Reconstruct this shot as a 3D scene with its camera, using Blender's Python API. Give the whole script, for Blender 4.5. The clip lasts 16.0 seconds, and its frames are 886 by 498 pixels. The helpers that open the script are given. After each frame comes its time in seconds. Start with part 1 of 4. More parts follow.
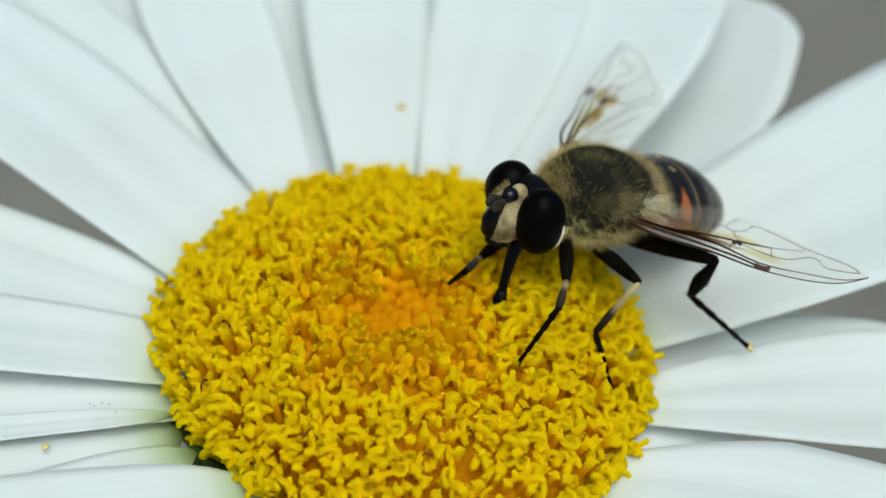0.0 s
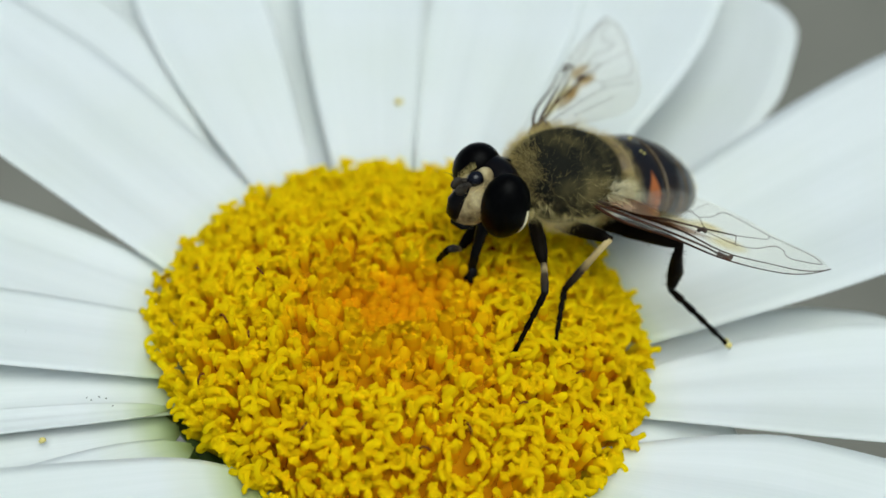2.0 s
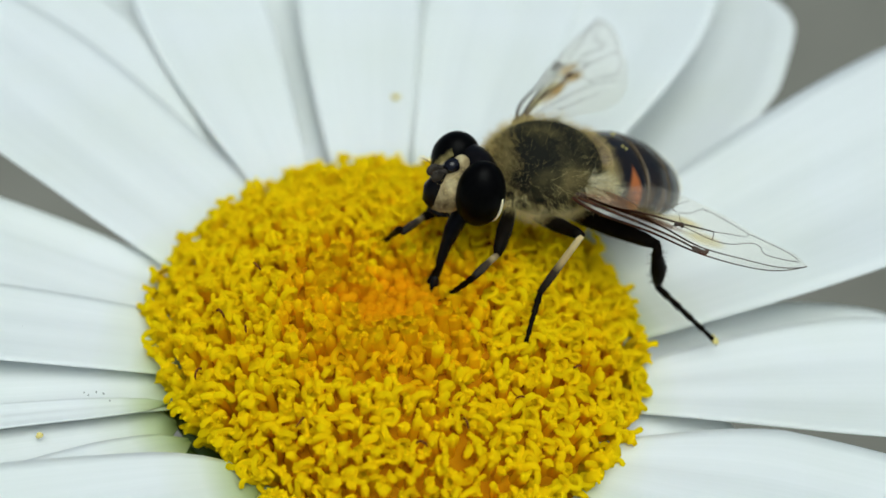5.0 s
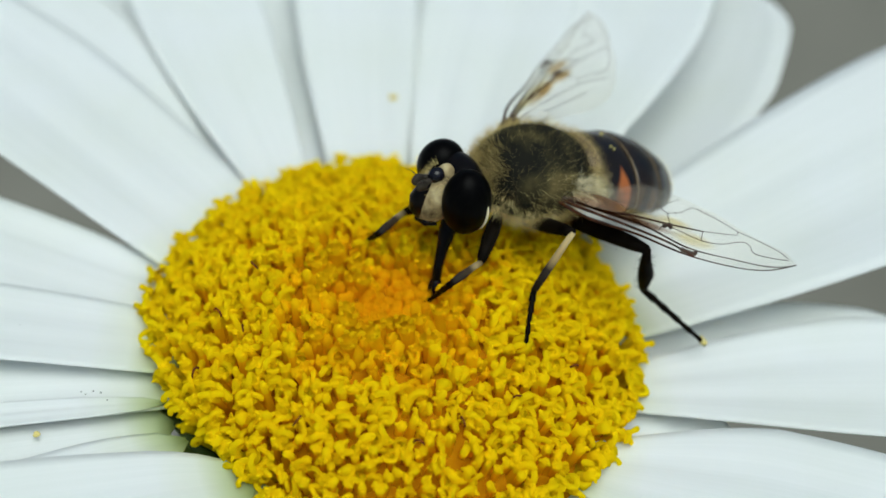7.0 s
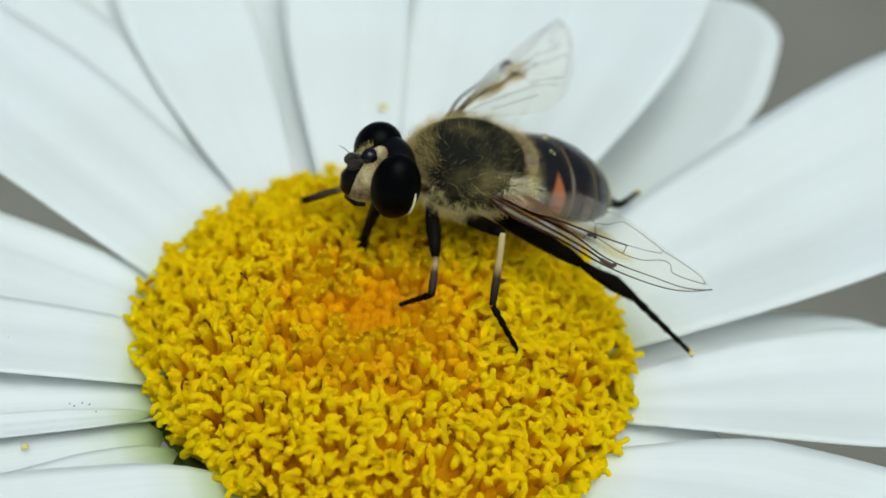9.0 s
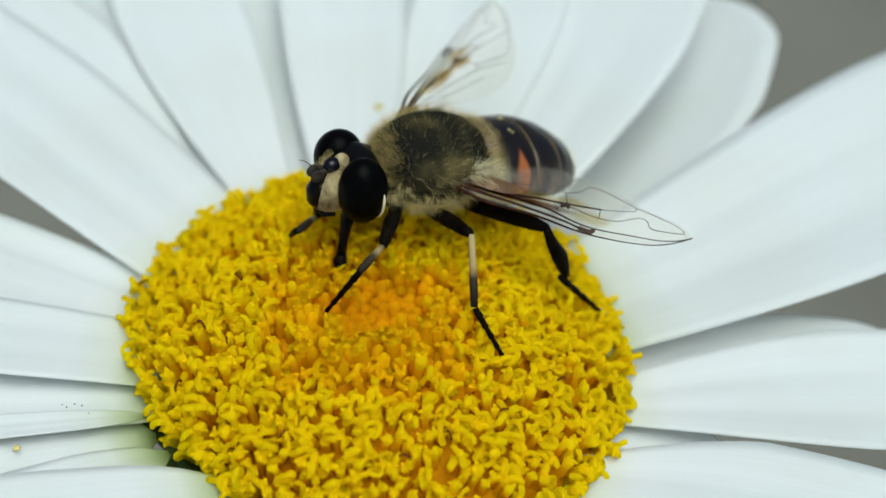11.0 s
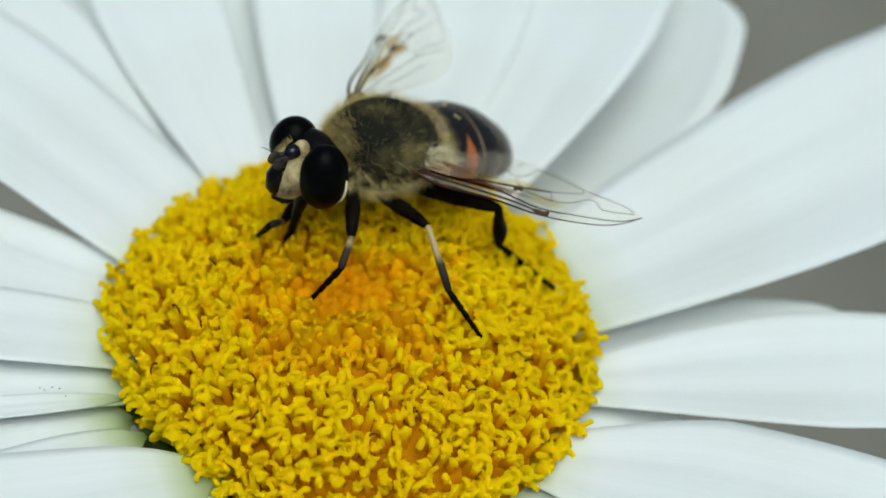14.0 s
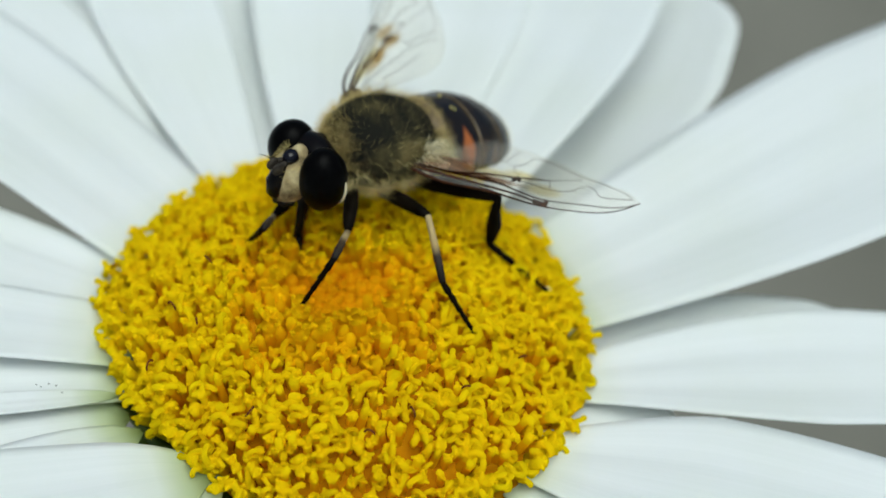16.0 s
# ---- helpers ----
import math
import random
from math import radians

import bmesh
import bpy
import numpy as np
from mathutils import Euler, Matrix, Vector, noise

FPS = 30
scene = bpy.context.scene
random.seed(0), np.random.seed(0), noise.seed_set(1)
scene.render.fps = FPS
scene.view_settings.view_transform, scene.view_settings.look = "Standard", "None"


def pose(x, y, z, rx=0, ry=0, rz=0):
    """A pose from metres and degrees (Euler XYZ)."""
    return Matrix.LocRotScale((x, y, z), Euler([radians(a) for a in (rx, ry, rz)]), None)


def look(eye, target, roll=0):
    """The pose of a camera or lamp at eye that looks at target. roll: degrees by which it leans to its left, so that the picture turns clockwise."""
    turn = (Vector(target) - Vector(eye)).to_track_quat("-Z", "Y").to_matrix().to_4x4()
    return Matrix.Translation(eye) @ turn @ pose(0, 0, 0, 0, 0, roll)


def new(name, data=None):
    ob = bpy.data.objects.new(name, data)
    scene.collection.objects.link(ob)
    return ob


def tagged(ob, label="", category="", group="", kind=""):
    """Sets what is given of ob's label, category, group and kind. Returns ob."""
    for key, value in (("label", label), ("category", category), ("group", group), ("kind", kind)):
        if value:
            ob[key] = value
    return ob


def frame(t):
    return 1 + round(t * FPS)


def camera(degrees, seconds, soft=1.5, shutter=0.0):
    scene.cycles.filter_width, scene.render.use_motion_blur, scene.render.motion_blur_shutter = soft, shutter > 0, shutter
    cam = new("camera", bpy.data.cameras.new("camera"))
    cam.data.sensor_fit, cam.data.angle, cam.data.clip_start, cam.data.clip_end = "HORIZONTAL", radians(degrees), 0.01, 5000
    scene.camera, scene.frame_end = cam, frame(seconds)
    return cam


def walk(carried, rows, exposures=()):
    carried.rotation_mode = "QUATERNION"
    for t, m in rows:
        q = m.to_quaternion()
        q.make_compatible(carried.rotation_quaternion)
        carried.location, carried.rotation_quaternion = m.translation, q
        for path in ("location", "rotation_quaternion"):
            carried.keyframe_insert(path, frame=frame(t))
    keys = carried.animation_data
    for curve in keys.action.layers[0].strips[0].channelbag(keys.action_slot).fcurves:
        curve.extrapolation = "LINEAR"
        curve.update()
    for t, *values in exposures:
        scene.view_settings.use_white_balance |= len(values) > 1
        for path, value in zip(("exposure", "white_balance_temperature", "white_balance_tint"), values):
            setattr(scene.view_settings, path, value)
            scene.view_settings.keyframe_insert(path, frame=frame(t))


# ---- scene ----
# ---- camera ----
# seconds, place in millimetres, turn in degrees
CAMERA_ROWS = [
    (0, -0.14, -33.69, 40.80, 44.815, -3.000, 0.183),
    (0.5, -0.05, -33.84, 40.66, 44.561, -2.925, 0.163),
    (1, 0.01, -33.88, 40.60, 44.673, -2.959, 0.008),
    (1.5, -0.04, -33.82, 40.69, 44.799, -2.979, 0.063),
    (2, -0.08, -33.82, 40.70, 44.728, -3.041, 0.110),
    (2.5, 0.08, -33.89, 40.58, 44.686, -2.988, 0.045),
    (3, -0.02, -33.83, 40.59, 44.637, -3.035, 0.057),
    (3.5, -0.01, -33.80, 40.65, 44.780, -3.045, 0.030),
    (4, 0.02, -33.85, 40.63, 44.602, -3.014, 0.042),
    (6.5, 0.01, -33.97, 40.68, 44.686, -3.094, 0.035),
    (7, -0.00, -34.07, 40.60, 44.763, -3.172, -0.027),
    (7.5, 0.05, -34.10, 40.57, 44.795, -3.212, -0.126),
    (8, 0.07, -34.08, 40.60, 44.804, -3.259, -0.228),
    (8.5, 0.10, -34.08, 40.61, 44.900, -3.419, -0.353),
    (9, 0.04, -33.90, 40.73, 45.042, -3.431, -0.355),
    (9.5, 0.04, -33.70, 40.40, 44.967, -3.614, -0.485),
    (10, -0.21, -33.40, 40.21, 45.176, -3.714, -0.475),
    (12.5, 0.39, -34.19, 40.71, 45.000, -3.704, -0.777),
    (13, 0.51, -34.32, 40.75, 45.004, -3.816, -0.979),
    (13.5, 0.54, -34.47, 40.93, 44.827, -3.896, -1.024),
    (14, 0.48, -34.54, 41.09, 44.661, -4.086, -1.116),
    (14.5, 0.76, -34.98, 41.37, 44.877, -4.053, -1.314),
    (15, 0.82, -34.78, 40.99, 45.041, -4.119, -1.379),
    (15.5, 0.77, -34.87, 41.22, 44.671, -4.098, -1.264),
    (16, 0.59, -34.83, 41.24, 44.674, -4.161, -1.203),
]

MM = 0.001
cam = camera(39.0, 16.0, 1.6)
cam.data.dof.use_dof = True
cam.data.dof.focus_distance = 0.0480
cam.data.dof.aperture_fstop = 33.0
walk(cam, [(t, pose(x * MM, y * MM, z * MM, rx, ry, rz)) for t, x, y, z, rx, ry, rz in CAMERA_ROWS],
     [(0, 0.15, 5930, -5), (16, 0.15, 5930, -5)])

# ---- light: bright overcast sky ----
world = bpy.data.worlds.new("overcast_sky")
world.use_nodes = True
scene.world = world
wn = world.node_tree.nodes
sky = wn.new("ShaderNodeTexSky")
sky.sky_type = 'NISHITA'
sky.sun_disc = False
sky.sun_elevation = radians(74)
sky.sun_rotation = radians(159)
sky.air_density = 0.5
sky.dust_density = 5.0
sky.ozone_density = 0.3
world.node_tree.links.new(sky.outputs[0], wn["Background"].inputs[0])
wn["Background"].inputs[1].default_value = 0.10
sun_data = bpy.data.lights.new("sun", 'SUN')
sun_data.energy = 1.5
sun_data.angle = radians(50)
sun_data.color = (1.0, 0.985, 0.96)
sun = new("sun", sun_data)
sun.matrix_world = look((0.10, -0.26, 1.0), (0, 0, 0))


# ---- materials ----
def material(name, rough=0.5, metal=0.0, spec=0.5):
    m = bpy.data.materials.new(name)
    m.use_nodes = True
    b = m.node_tree.nodes["Principled BSDF"]
    b.inputs["Roughness"].default_value = rough
    b.inputs["Metallic"].default_value = metal
    b.inputs["Specular IOR Level"].default_value = spec
    return m, m.node_tree.nodes, m.node_tree.links, b


def ramp(nodes, stops):
    r = nodes.new("ShaderNodeValToRGB")
    e = r.color_ramp.elements
    e[0].position, e[0].color = stops[0][0], (*stops[0][1], 1)
    e[1].position, e[1].color = stops[-1][0], (*stops[-1][1], 1)
    for p, c in stops[1:-1]:
        s = e.new(p)
        s.color = (*c, 1)
    return r


def noise_tex(nodes, links, scale, detail=4.0, vector=None):
    n = nodes.new("ShaderNodeTexNoise")
    n.inputs["Scale"].default_value = scale
    n.inputs["Detail"].default_value = detail
    if vector is None:
        c = nodes.new("ShaderNodeTexCoord")
        vector = c.outputs["Object"]
    links.new(vector, n.inputs["Vector"])
    return n


def bump(nodes, links, b, height, strength, distance):
    n = nodes.new("ShaderNodeBump")
    n.inputs["Strength"].default_value = strength
    n.inputs["Distance"].default_value = distance
    links.new(height, n.inputs["Height"])
    links.new(n.outputs[0], b.inputs["Normal"])


def mottled(name, stops, scale, rough=0.5, spec=0.4, bump_by=0.3, depth=0.00005, random_shift=0.0, detail=4.0):
    m, n, l, b = material(name, rough, 0, spec)
    t = noise_tex(n, l, scale, detail)
    r = ramp(n, stops)
    l.new(t.outputs["Fac"], r.inputs[0])
    out = r.outputs[0]
    if random_shift:
        info = n.new("ShaderNodeObjectInfo")
        isle = n.new("ShaderNodeNewGeometry")
        add = n.new("ShaderNodeMath")
        add.operation = 'ADD'
        l.new(info.outputs["Random"], add.inputs[0])
        l.new(isle.outputs["Random Per Island"], add.inputs[1])
        frac = n.new("ShaderNodeMath")
        frac.operation = 'FRACT'
        l.new(add.outputs[0], frac.inputs[0])
        span = n.new("ShaderNodeMapRange")
        span.inputs["To Min"].default_value = 1 - random_shift
        span.inputs["To Max"].default_value = 1 + random_shift
        l.new(frac.outputs[0], span.inputs["Value"])
        hsv = n.new("ShaderNodeHueSaturation")
        l.new(out, hsv.inputs["Color"])
        l.new(span.outputs[0], hsv.inputs["Value"])
        out = hsv.outputs[0]
    l.new(out, b.inputs["Base Color"])
    if bump_by:
        bump(n, l, b, t.outputs["Fac"], bump_by, depth)
    return m


def petal_material():
    m, n, l, b = material("white_petal", 0.55, 0, 0.3)
    uv = n.new("ShaderNodeUVMap")
    sep = n.new("ShaderNodeSeparateXYZ")
    l.new(uv.outputs[0], sep.inputs[0])
    # fine veins that run along the petal
    mp = n.new("ShaderNodeMapping")
    mp.inputs["Scale"].default_value = (46, 1.6, 1)
    l.new(uv.outputs[0], mp.inputs[0])
    veins = noise_tex(n, l, 1.0, 5.0, mp.outputs[0])
    stains = noise_tex(n, l, 180.0, 3.0)
    white = ramp(n, [(0.3, (0.825, 0.855, 0.85)), (0.7, (0.86, 0.885, 0.885))])
    l.new(veins.outputs["Fac"], white.inputs[0])
    cream = ramp(n, [(0.42, (1, 1, 1)), (0.75, (0.97, 0.975, 0.94))])
    l.new(stains.outputs["Fac"], cream.inputs[0])
    mul = n.new("ShaderNodeMix")
    mul.data_type, mul.blend_type = 'RGBA', 'MULTIPLY'
    mul.inputs["Factor"].default_value = 1.0
    l.new(white.outputs[0], mul.inputs["A"])
    l.new(cream.outputs[0], mul.inputs["B"])
    # greenish claw at the petal's foot
    foot = ramp(n, [(0.0, (0.30, 0.38, 0.10)), (0.045, (0.66, 0.73, 0.46)), (0.085, (0.93, 0.95, 0.87)), (0.15, (1, 1, 1))])
    l.new(sep.outputs["Y"], foot.inputs[0])
    mul2 = n.new("ShaderNodeMix")
    mul2.data_type, mul2.blend_type = 'RGBA', 'MULTIPLY'
    mul2.inputs["Factor"].default_value = 1.0
    l.new(mul.outputs["Result"], mul2.inputs["A"])
    l.new(foot.outputs[0], mul2.inputs["B"])
    l.new(mul2.outputs["Result"], b.inputs["Base Color"])
    bump(n, l, b, veins.outputs["Fac"], 0.08, 0.0001)
    tr = n.new("ShaderNodeBsdfTranslucent")
    l.new(mul2.outputs["Result"], tr.inputs["Color"])
    mix = n.new("ShaderNodeMixShader")
    mix.inputs[0].default_value = 0.28
    l.new(b.outputs[0], mix.inputs[1])
    l.new(tr.outputs[0], mix.inputs[2])
    l.new(mix.outputs[0], n["Material Output"].inputs["Surface"])
    return m


def soft_yellow(name, stops, shift=0.10, glow=(1.0, 0.86, 0.001)):
    # thin moist tissue that lets warm light through
    m = mottled(name, stops, 900.0, 0.7, 0.02, 0.2, 0.00004, shift)
    n, l = m.node_tree.nodes, m.node_tree.links
    tr = n.new("ShaderNodeBsdfTranslucent")
    tr.inputs["Color"].default_value = (*glow, 1)
    mix = n.new("ShaderNodeMixShader")
    mix.inputs[0].default_value = 0.70
    l.new(n["Principled BSDF"].outputs[0], mix.inputs[1])
    l.new(tr.outputs[0], mix.inputs[2])
    l.new(mix.outputs[0], n["Material Output"].inputs["Surface"])
    return m


PETAL = petal_material()
FLORET = soft_yellow("yellow_floret", [(0.3, (0.97, 0.76, 0.0005)), (0.7, (0.99, 0.85, 0.001))])
FLORET_RIM = soft_yellow("lemon_floret", [(0.3, (0.93, 0.77, 0.001)), (0.7, (0.97, 0.86, 0.002))])
FLORET_INNER = soft_yellow("amber_floret", [(0.3, (0.94, 0.60, 0.0005)), (0.7, (0.98, 0.71, 0.001))], glow=(1.0, 0.81, 0.001))
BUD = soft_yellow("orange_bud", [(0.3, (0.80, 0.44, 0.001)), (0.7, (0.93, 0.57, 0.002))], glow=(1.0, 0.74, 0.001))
# amber lower tubes, made more orange to paint in the warm shade between florets
TUBE = soft_yellow("amber_shaded_tube", [(0.3, (0.97, 0.62, 0.0005)), (0.7, (0.99, 0.72, 0.001))], glow=(1.0, 0.74, 0.001))
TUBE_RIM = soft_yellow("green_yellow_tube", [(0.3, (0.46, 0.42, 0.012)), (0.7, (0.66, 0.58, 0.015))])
RECEPTACLE = mottled("amber_receptacle", [(0.3, (0.36, 0.14, 0.001)), (0.7, (0.56, 0.26, 0.002))], 1500.0, 0.8, 0.01)
STIGMA = mottled("brown_stigma", [(0.3, (0.10, 0.035, 0.006)), (0.7, (0.20, 0.08, 0.012))], 2000.0, 0.9, 0.03)
GREEN = mottled("green_bract", [(0.3, (0.045, 0.08, 0.012)), (0.7, (0.10, 0.15, 0.025))], 500.0, 0.55)
POLLEN = mottled("pollen", [(0.3, (0.60, 0.50, 0.13)), (0.7, (0.74, 0.66, 0.26))], 4000.0, 0.7)
SOOT = mottled("dark_speck", [(0.3, (0.02, 0.03, 0.02)), (0.7, (0.06, 0.07, 0.05))], 4000.0, 0.7)
GROUND = mottled("bare_ground", [(0.25, (0.130, 0.127, 0.104)), (0.5, (0.160, 0.156, 0.130)), (0.8, (0.195, 0.19, 0.16))], 9.0, 0.9, 0.2, 0.4, 0.01)

EYE = mottled("dark_compound_eye", [(0.3, (0.001, 0.001, 0.001)), (0.7, (0.002, 0.002, 0.002))], 5000.0, 0.34, 0.035, 0.3, 0.00002)
FACE = mottled("pale_dusted_face", [(0.34, (0.08, 0.06, 0.03)), (0.50, (0.33, 0.26, 0.13)), (0.72, (0.56, 0.48, 0.27))], 1300.0, 0.8, 0.1, 0.6, 0.00006)
BLACK = mottled("black_cuticle", [(0.3, (0.002, 0.002, 0.003)), (0.7, (0.005, 0.004, 0.004))], 1800.0, 0.28, 0.10, 0.3, 0.00004)
GLOSS = mottled("glossy_black_cuticle", [(0.3, (0.003, 0.003, 0.006)), (0.7, (0.006, 0.006, 0.010))], 900.0, 0.16, 0.3, 0.1, 0.00002)
LEG = mottled("black_leg", [(0.3, (0.002, 0.0015, 0.001)), (0.7, (0.007, 0.005, 0.003))], 1800.0, 0.5, 0.03, 0.5, 0.00006)
ANTENNA = mottled("grey_brown_antenna", [(0.3, (0.020, 0.017, 0.013)), (0.7, (0.06, 0.05, 0.038))], 2500.0, 0.6, 0.15, 0.3)
FUR_PALE = mottled("pale_yellow_fur", [(0.3, (0.58, 0.46, 0.16)), (0.7, (0.82, 0.70, 0.34))], 900.0, 0.9, 0.05, 0, random_shift=0.25)
FUR_CREAM = mottled("cream_fur", [(0.3, (0.56, 0.50, 0.28)), (0.7, (0.80, 0.74, 0.50))], 900.0, 0.9, 0.05, 0, random_shift=0.3)
FUR_OLIVE = mottled("olive_brown_fur", [(0.43, (0.020, 0.019, 0.011)), (0.64, (0.28, 0.235, 0.10))], 430.0, 0.9, 0.05, 0, random_shift=0.2)
FUR_GOLD = mottled("golden_fur", [(0.3, (0.42, 0.32, 0.11)), (0.7, (0.64, 0.51, 0.22))], 900.0, 0.9, 0.05, 0, random_shift=0.2)
VEIN = mottled("brown_vein", [(0.3, (0.014, 0.006, 0.003)), (0.7, (0.06, 0.020, 0.008))], 1500.0, 0.6, 0.1, 0)
STAIN = mottled("brown_wing_mark", [(0.3, (0.02, 0.010, 0.005)), (0.7, (0.05, 0.024, 0.010))], 1500.0, 0.5, 0.4, 0)


def tibia_material(name, stops):
    # cream upper half, black lower half
    m, n, l, b = material(name, 0.6, 0, 0.15)
    c = n.new("ShaderNodeTexCoord")
    s = n.new("ShaderNodeSeparateXYZ")
    l.new(c.outputs["Generated"], s.inputs[0])
    r = ramp(n, stops)
    l.new(s.outputs["X"], r.inputs[0])
    l.new(r.outputs[0], b.inputs["Base Color"])
    t = noise_tex(n, l, 2500.0)
    bump(n, l, b, t.outputs["Fac"], 0.5, 0.00005)
    return m


TIBIA = tibia_material("cream_and_black_tibia", [(0.0, (0.46, 0.36, 0.17)), (0.45, (0.38, 0.28, 0.12)), (0.62, (0.03, 0.022, 0.015)), (1.0, (0.012, 0.010, 0.008))])
FRONT_TIBIA = tibia_material("dark_banded_tibia", [(0.0, (0.16, 0.11, 0.05)), (0.22, (0.40, 0.31, 0.15)), (0.45, (0.05, 0.035, 0.02)), (1.0, (0.012, 0.010, 0.008))])


def thorax_material():
    m, n, l, b = material("olive_thorax", 0.8, 0, 0.08)
    t = noise_tex(n, l, 620.0, 2.5)
    r = ramp(n, [(0.42, (0.010, 0.010, 0.007)), (0.55, (0.034, 0.030, 0.014)), (0.70, (0.12, 0.095, 0.038))])
    l.new(t.outputs["Fac"], r.inputs[0])
    l.new(r.outputs[0], b.inputs["Base Color"])
    bump(n, l, b, t.outputs["Fac"], 0.5, 0.0001)
    return m


THORAX = thorax_material()


def abdomen_material():
    # glossy blue-black with orange wedges at the sides
    m, n, l, b = material("banded_abdomen", 0.26, 0, 0.32)
    c = n.new("ShaderNodeTexCoord")
    s = n.new("ShaderNodeSeparateXYZ")
    l.new(c.outputs["Object"], s.inputs[0])
    side = n.new("ShaderNodeMath")
    side.operation = 'ABSOLUTE'
    l.new(s.outputs["Y"], side.inputs[0])
    t = noise_tex(n, l, 700.0, 3.0)
    # distance of the point from the wedge's middle line
    off = n.new("ShaderNodeMath")
    off.operation = 'ADD'
    off.inputs[1].default_value = 0.00300
    l.new(s.outputs["X"], off.inputs[0])
    dist = n.new("ShaderNodeMath")
    dist.operation = 'ABSOLUTE'
    l.new(off.outputs[0], dist.inputs[0])
    half = n.new("ShaderNodeMapRange")
    half.inputs["From Min"].default_value, half.inputs["From Max"].default_value = 0.0010, 0.0020
    half.inputs["To Min"].default_value, half.inputs["To Max"].default_value = -0.00012, 0.00034
    l.new(side.outputs[0], half.inputs["Value"])
    diff = n.new("ShaderNodeMath")
    diff.operation = 'SUBTRACT'
    l.new(half.outputs[0], diff.inputs[0])
    l.new(dist.outputs[0], diff.inputs[1])
    sharp = n.new("ShaderNodeMapRange")
    sharp.inputs["From Min"].default_value, sharp.inputs["From Max"].default_value = -0.00006, 0.00010
    l.new(diff.outputs[0], sharp.inputs["Value"])
    dark = ramp(n, [(0.35, (0.002, 0.003, 0.005)), (0.65, (0.013, 0.008, 0.005))])
    l.new(t.outputs["Fac"], dark.inputs[0])
    mix = n.new("ShaderNodeMix")
    mix.data_type = 'RGBA'
    mix.inputs["B"].default_value = (0.34, 0.105, 0.028, 1)
    l.new(sharp.outputs[0], mix.inputs["Factor"])
    l.new(dark.outputs[0], mix.inputs["A"])
    # the flanks turn tawny in uneven cross bands
    bands = n.new("ShaderNodeTexWave")
    bands.bands_direction = 'X'
    bands.inputs["Scale"].default_value = 300.0
    bands.inputs["Distortion"].default_value = 3.0
    bands.inputs["Detail Scale"].default_value = 1.5
    l.new(c.outputs["Object"], bands.inputs["Vector"])
    flank = n.new("ShaderNodeMapRange")
    flank.interpolation_type = 'SMOOTHSTEP'
    flank.inputs["From Min"].default_value, flank.inputs["From Max"].default_value = 0.0017, 0.0024
    l.new(side.outputs[0], flank.inputs["Value"])
    much = n.new("ShaderNodeMath")
    much.operation = 'MULTIPLY'
    l.new(flank.outputs[0], much.inputs[0])
    l.new(bands.outputs["Fac"], much.inputs[1])
    tawny = n.new("ShaderNodeMix")
    tawny.data_type = 'RGBA'
    tawny.inputs["B"].default_value = (0.12, 0.065, 0.026, 1)
    l.new(much.outputs[0], tawny.inputs["Factor"])
    l.new(mix.outputs["Result"], tawny.inputs["A"])
    l.new(tawny.outputs["Result"], b.inputs["Base Color"])
    bump(n, l, b, t.outputs["Fac"], 0.25, 0.00006)
    return m


ABDOMEN = abdomen_material()
BAND = mottled("tawny_band", [(0.3, (0.08, 0.055, 0.025)), (0.7, (0.17, 0.12, 0.06))], 900.0, 0.5, 0.4, 0.2)


def membrane_material():
    m, n, l, b = material("clear_wing_membrane", 0.12, 0, 0.6)
    b.inputs["Base Color"].default_value = (0.74, 0.72, 0.64, 1)
    clear = n.new("ShaderNodeBsdfTransparent")
    clear.inputs[0].default_value = (0.99, 0.985, 0.965, 1)
    t = noise_tex(n, l, 500.0, 2.0)
    amount = n.new("ShaderNodeMapRange")
    amount.inputs["To Min"].default_value, amount.inputs["To Max"].default_value = 0.02, 0.10
    l.new(t.outputs["Fac"], amount.inputs["Value"])
    mix = n.new("ShaderNodeMixShader")
    l.new(amount.outputs[0], mix.inputs[0])
    l.new(clear.outputs[0], mix.inputs[1])
    l.new(b.outputs[0], mix.inputs[2])
    l.new(mix.outputs[0], n["Material Output"].inputs["Surface"])
    return m


MEMBRANE = membrane_material()


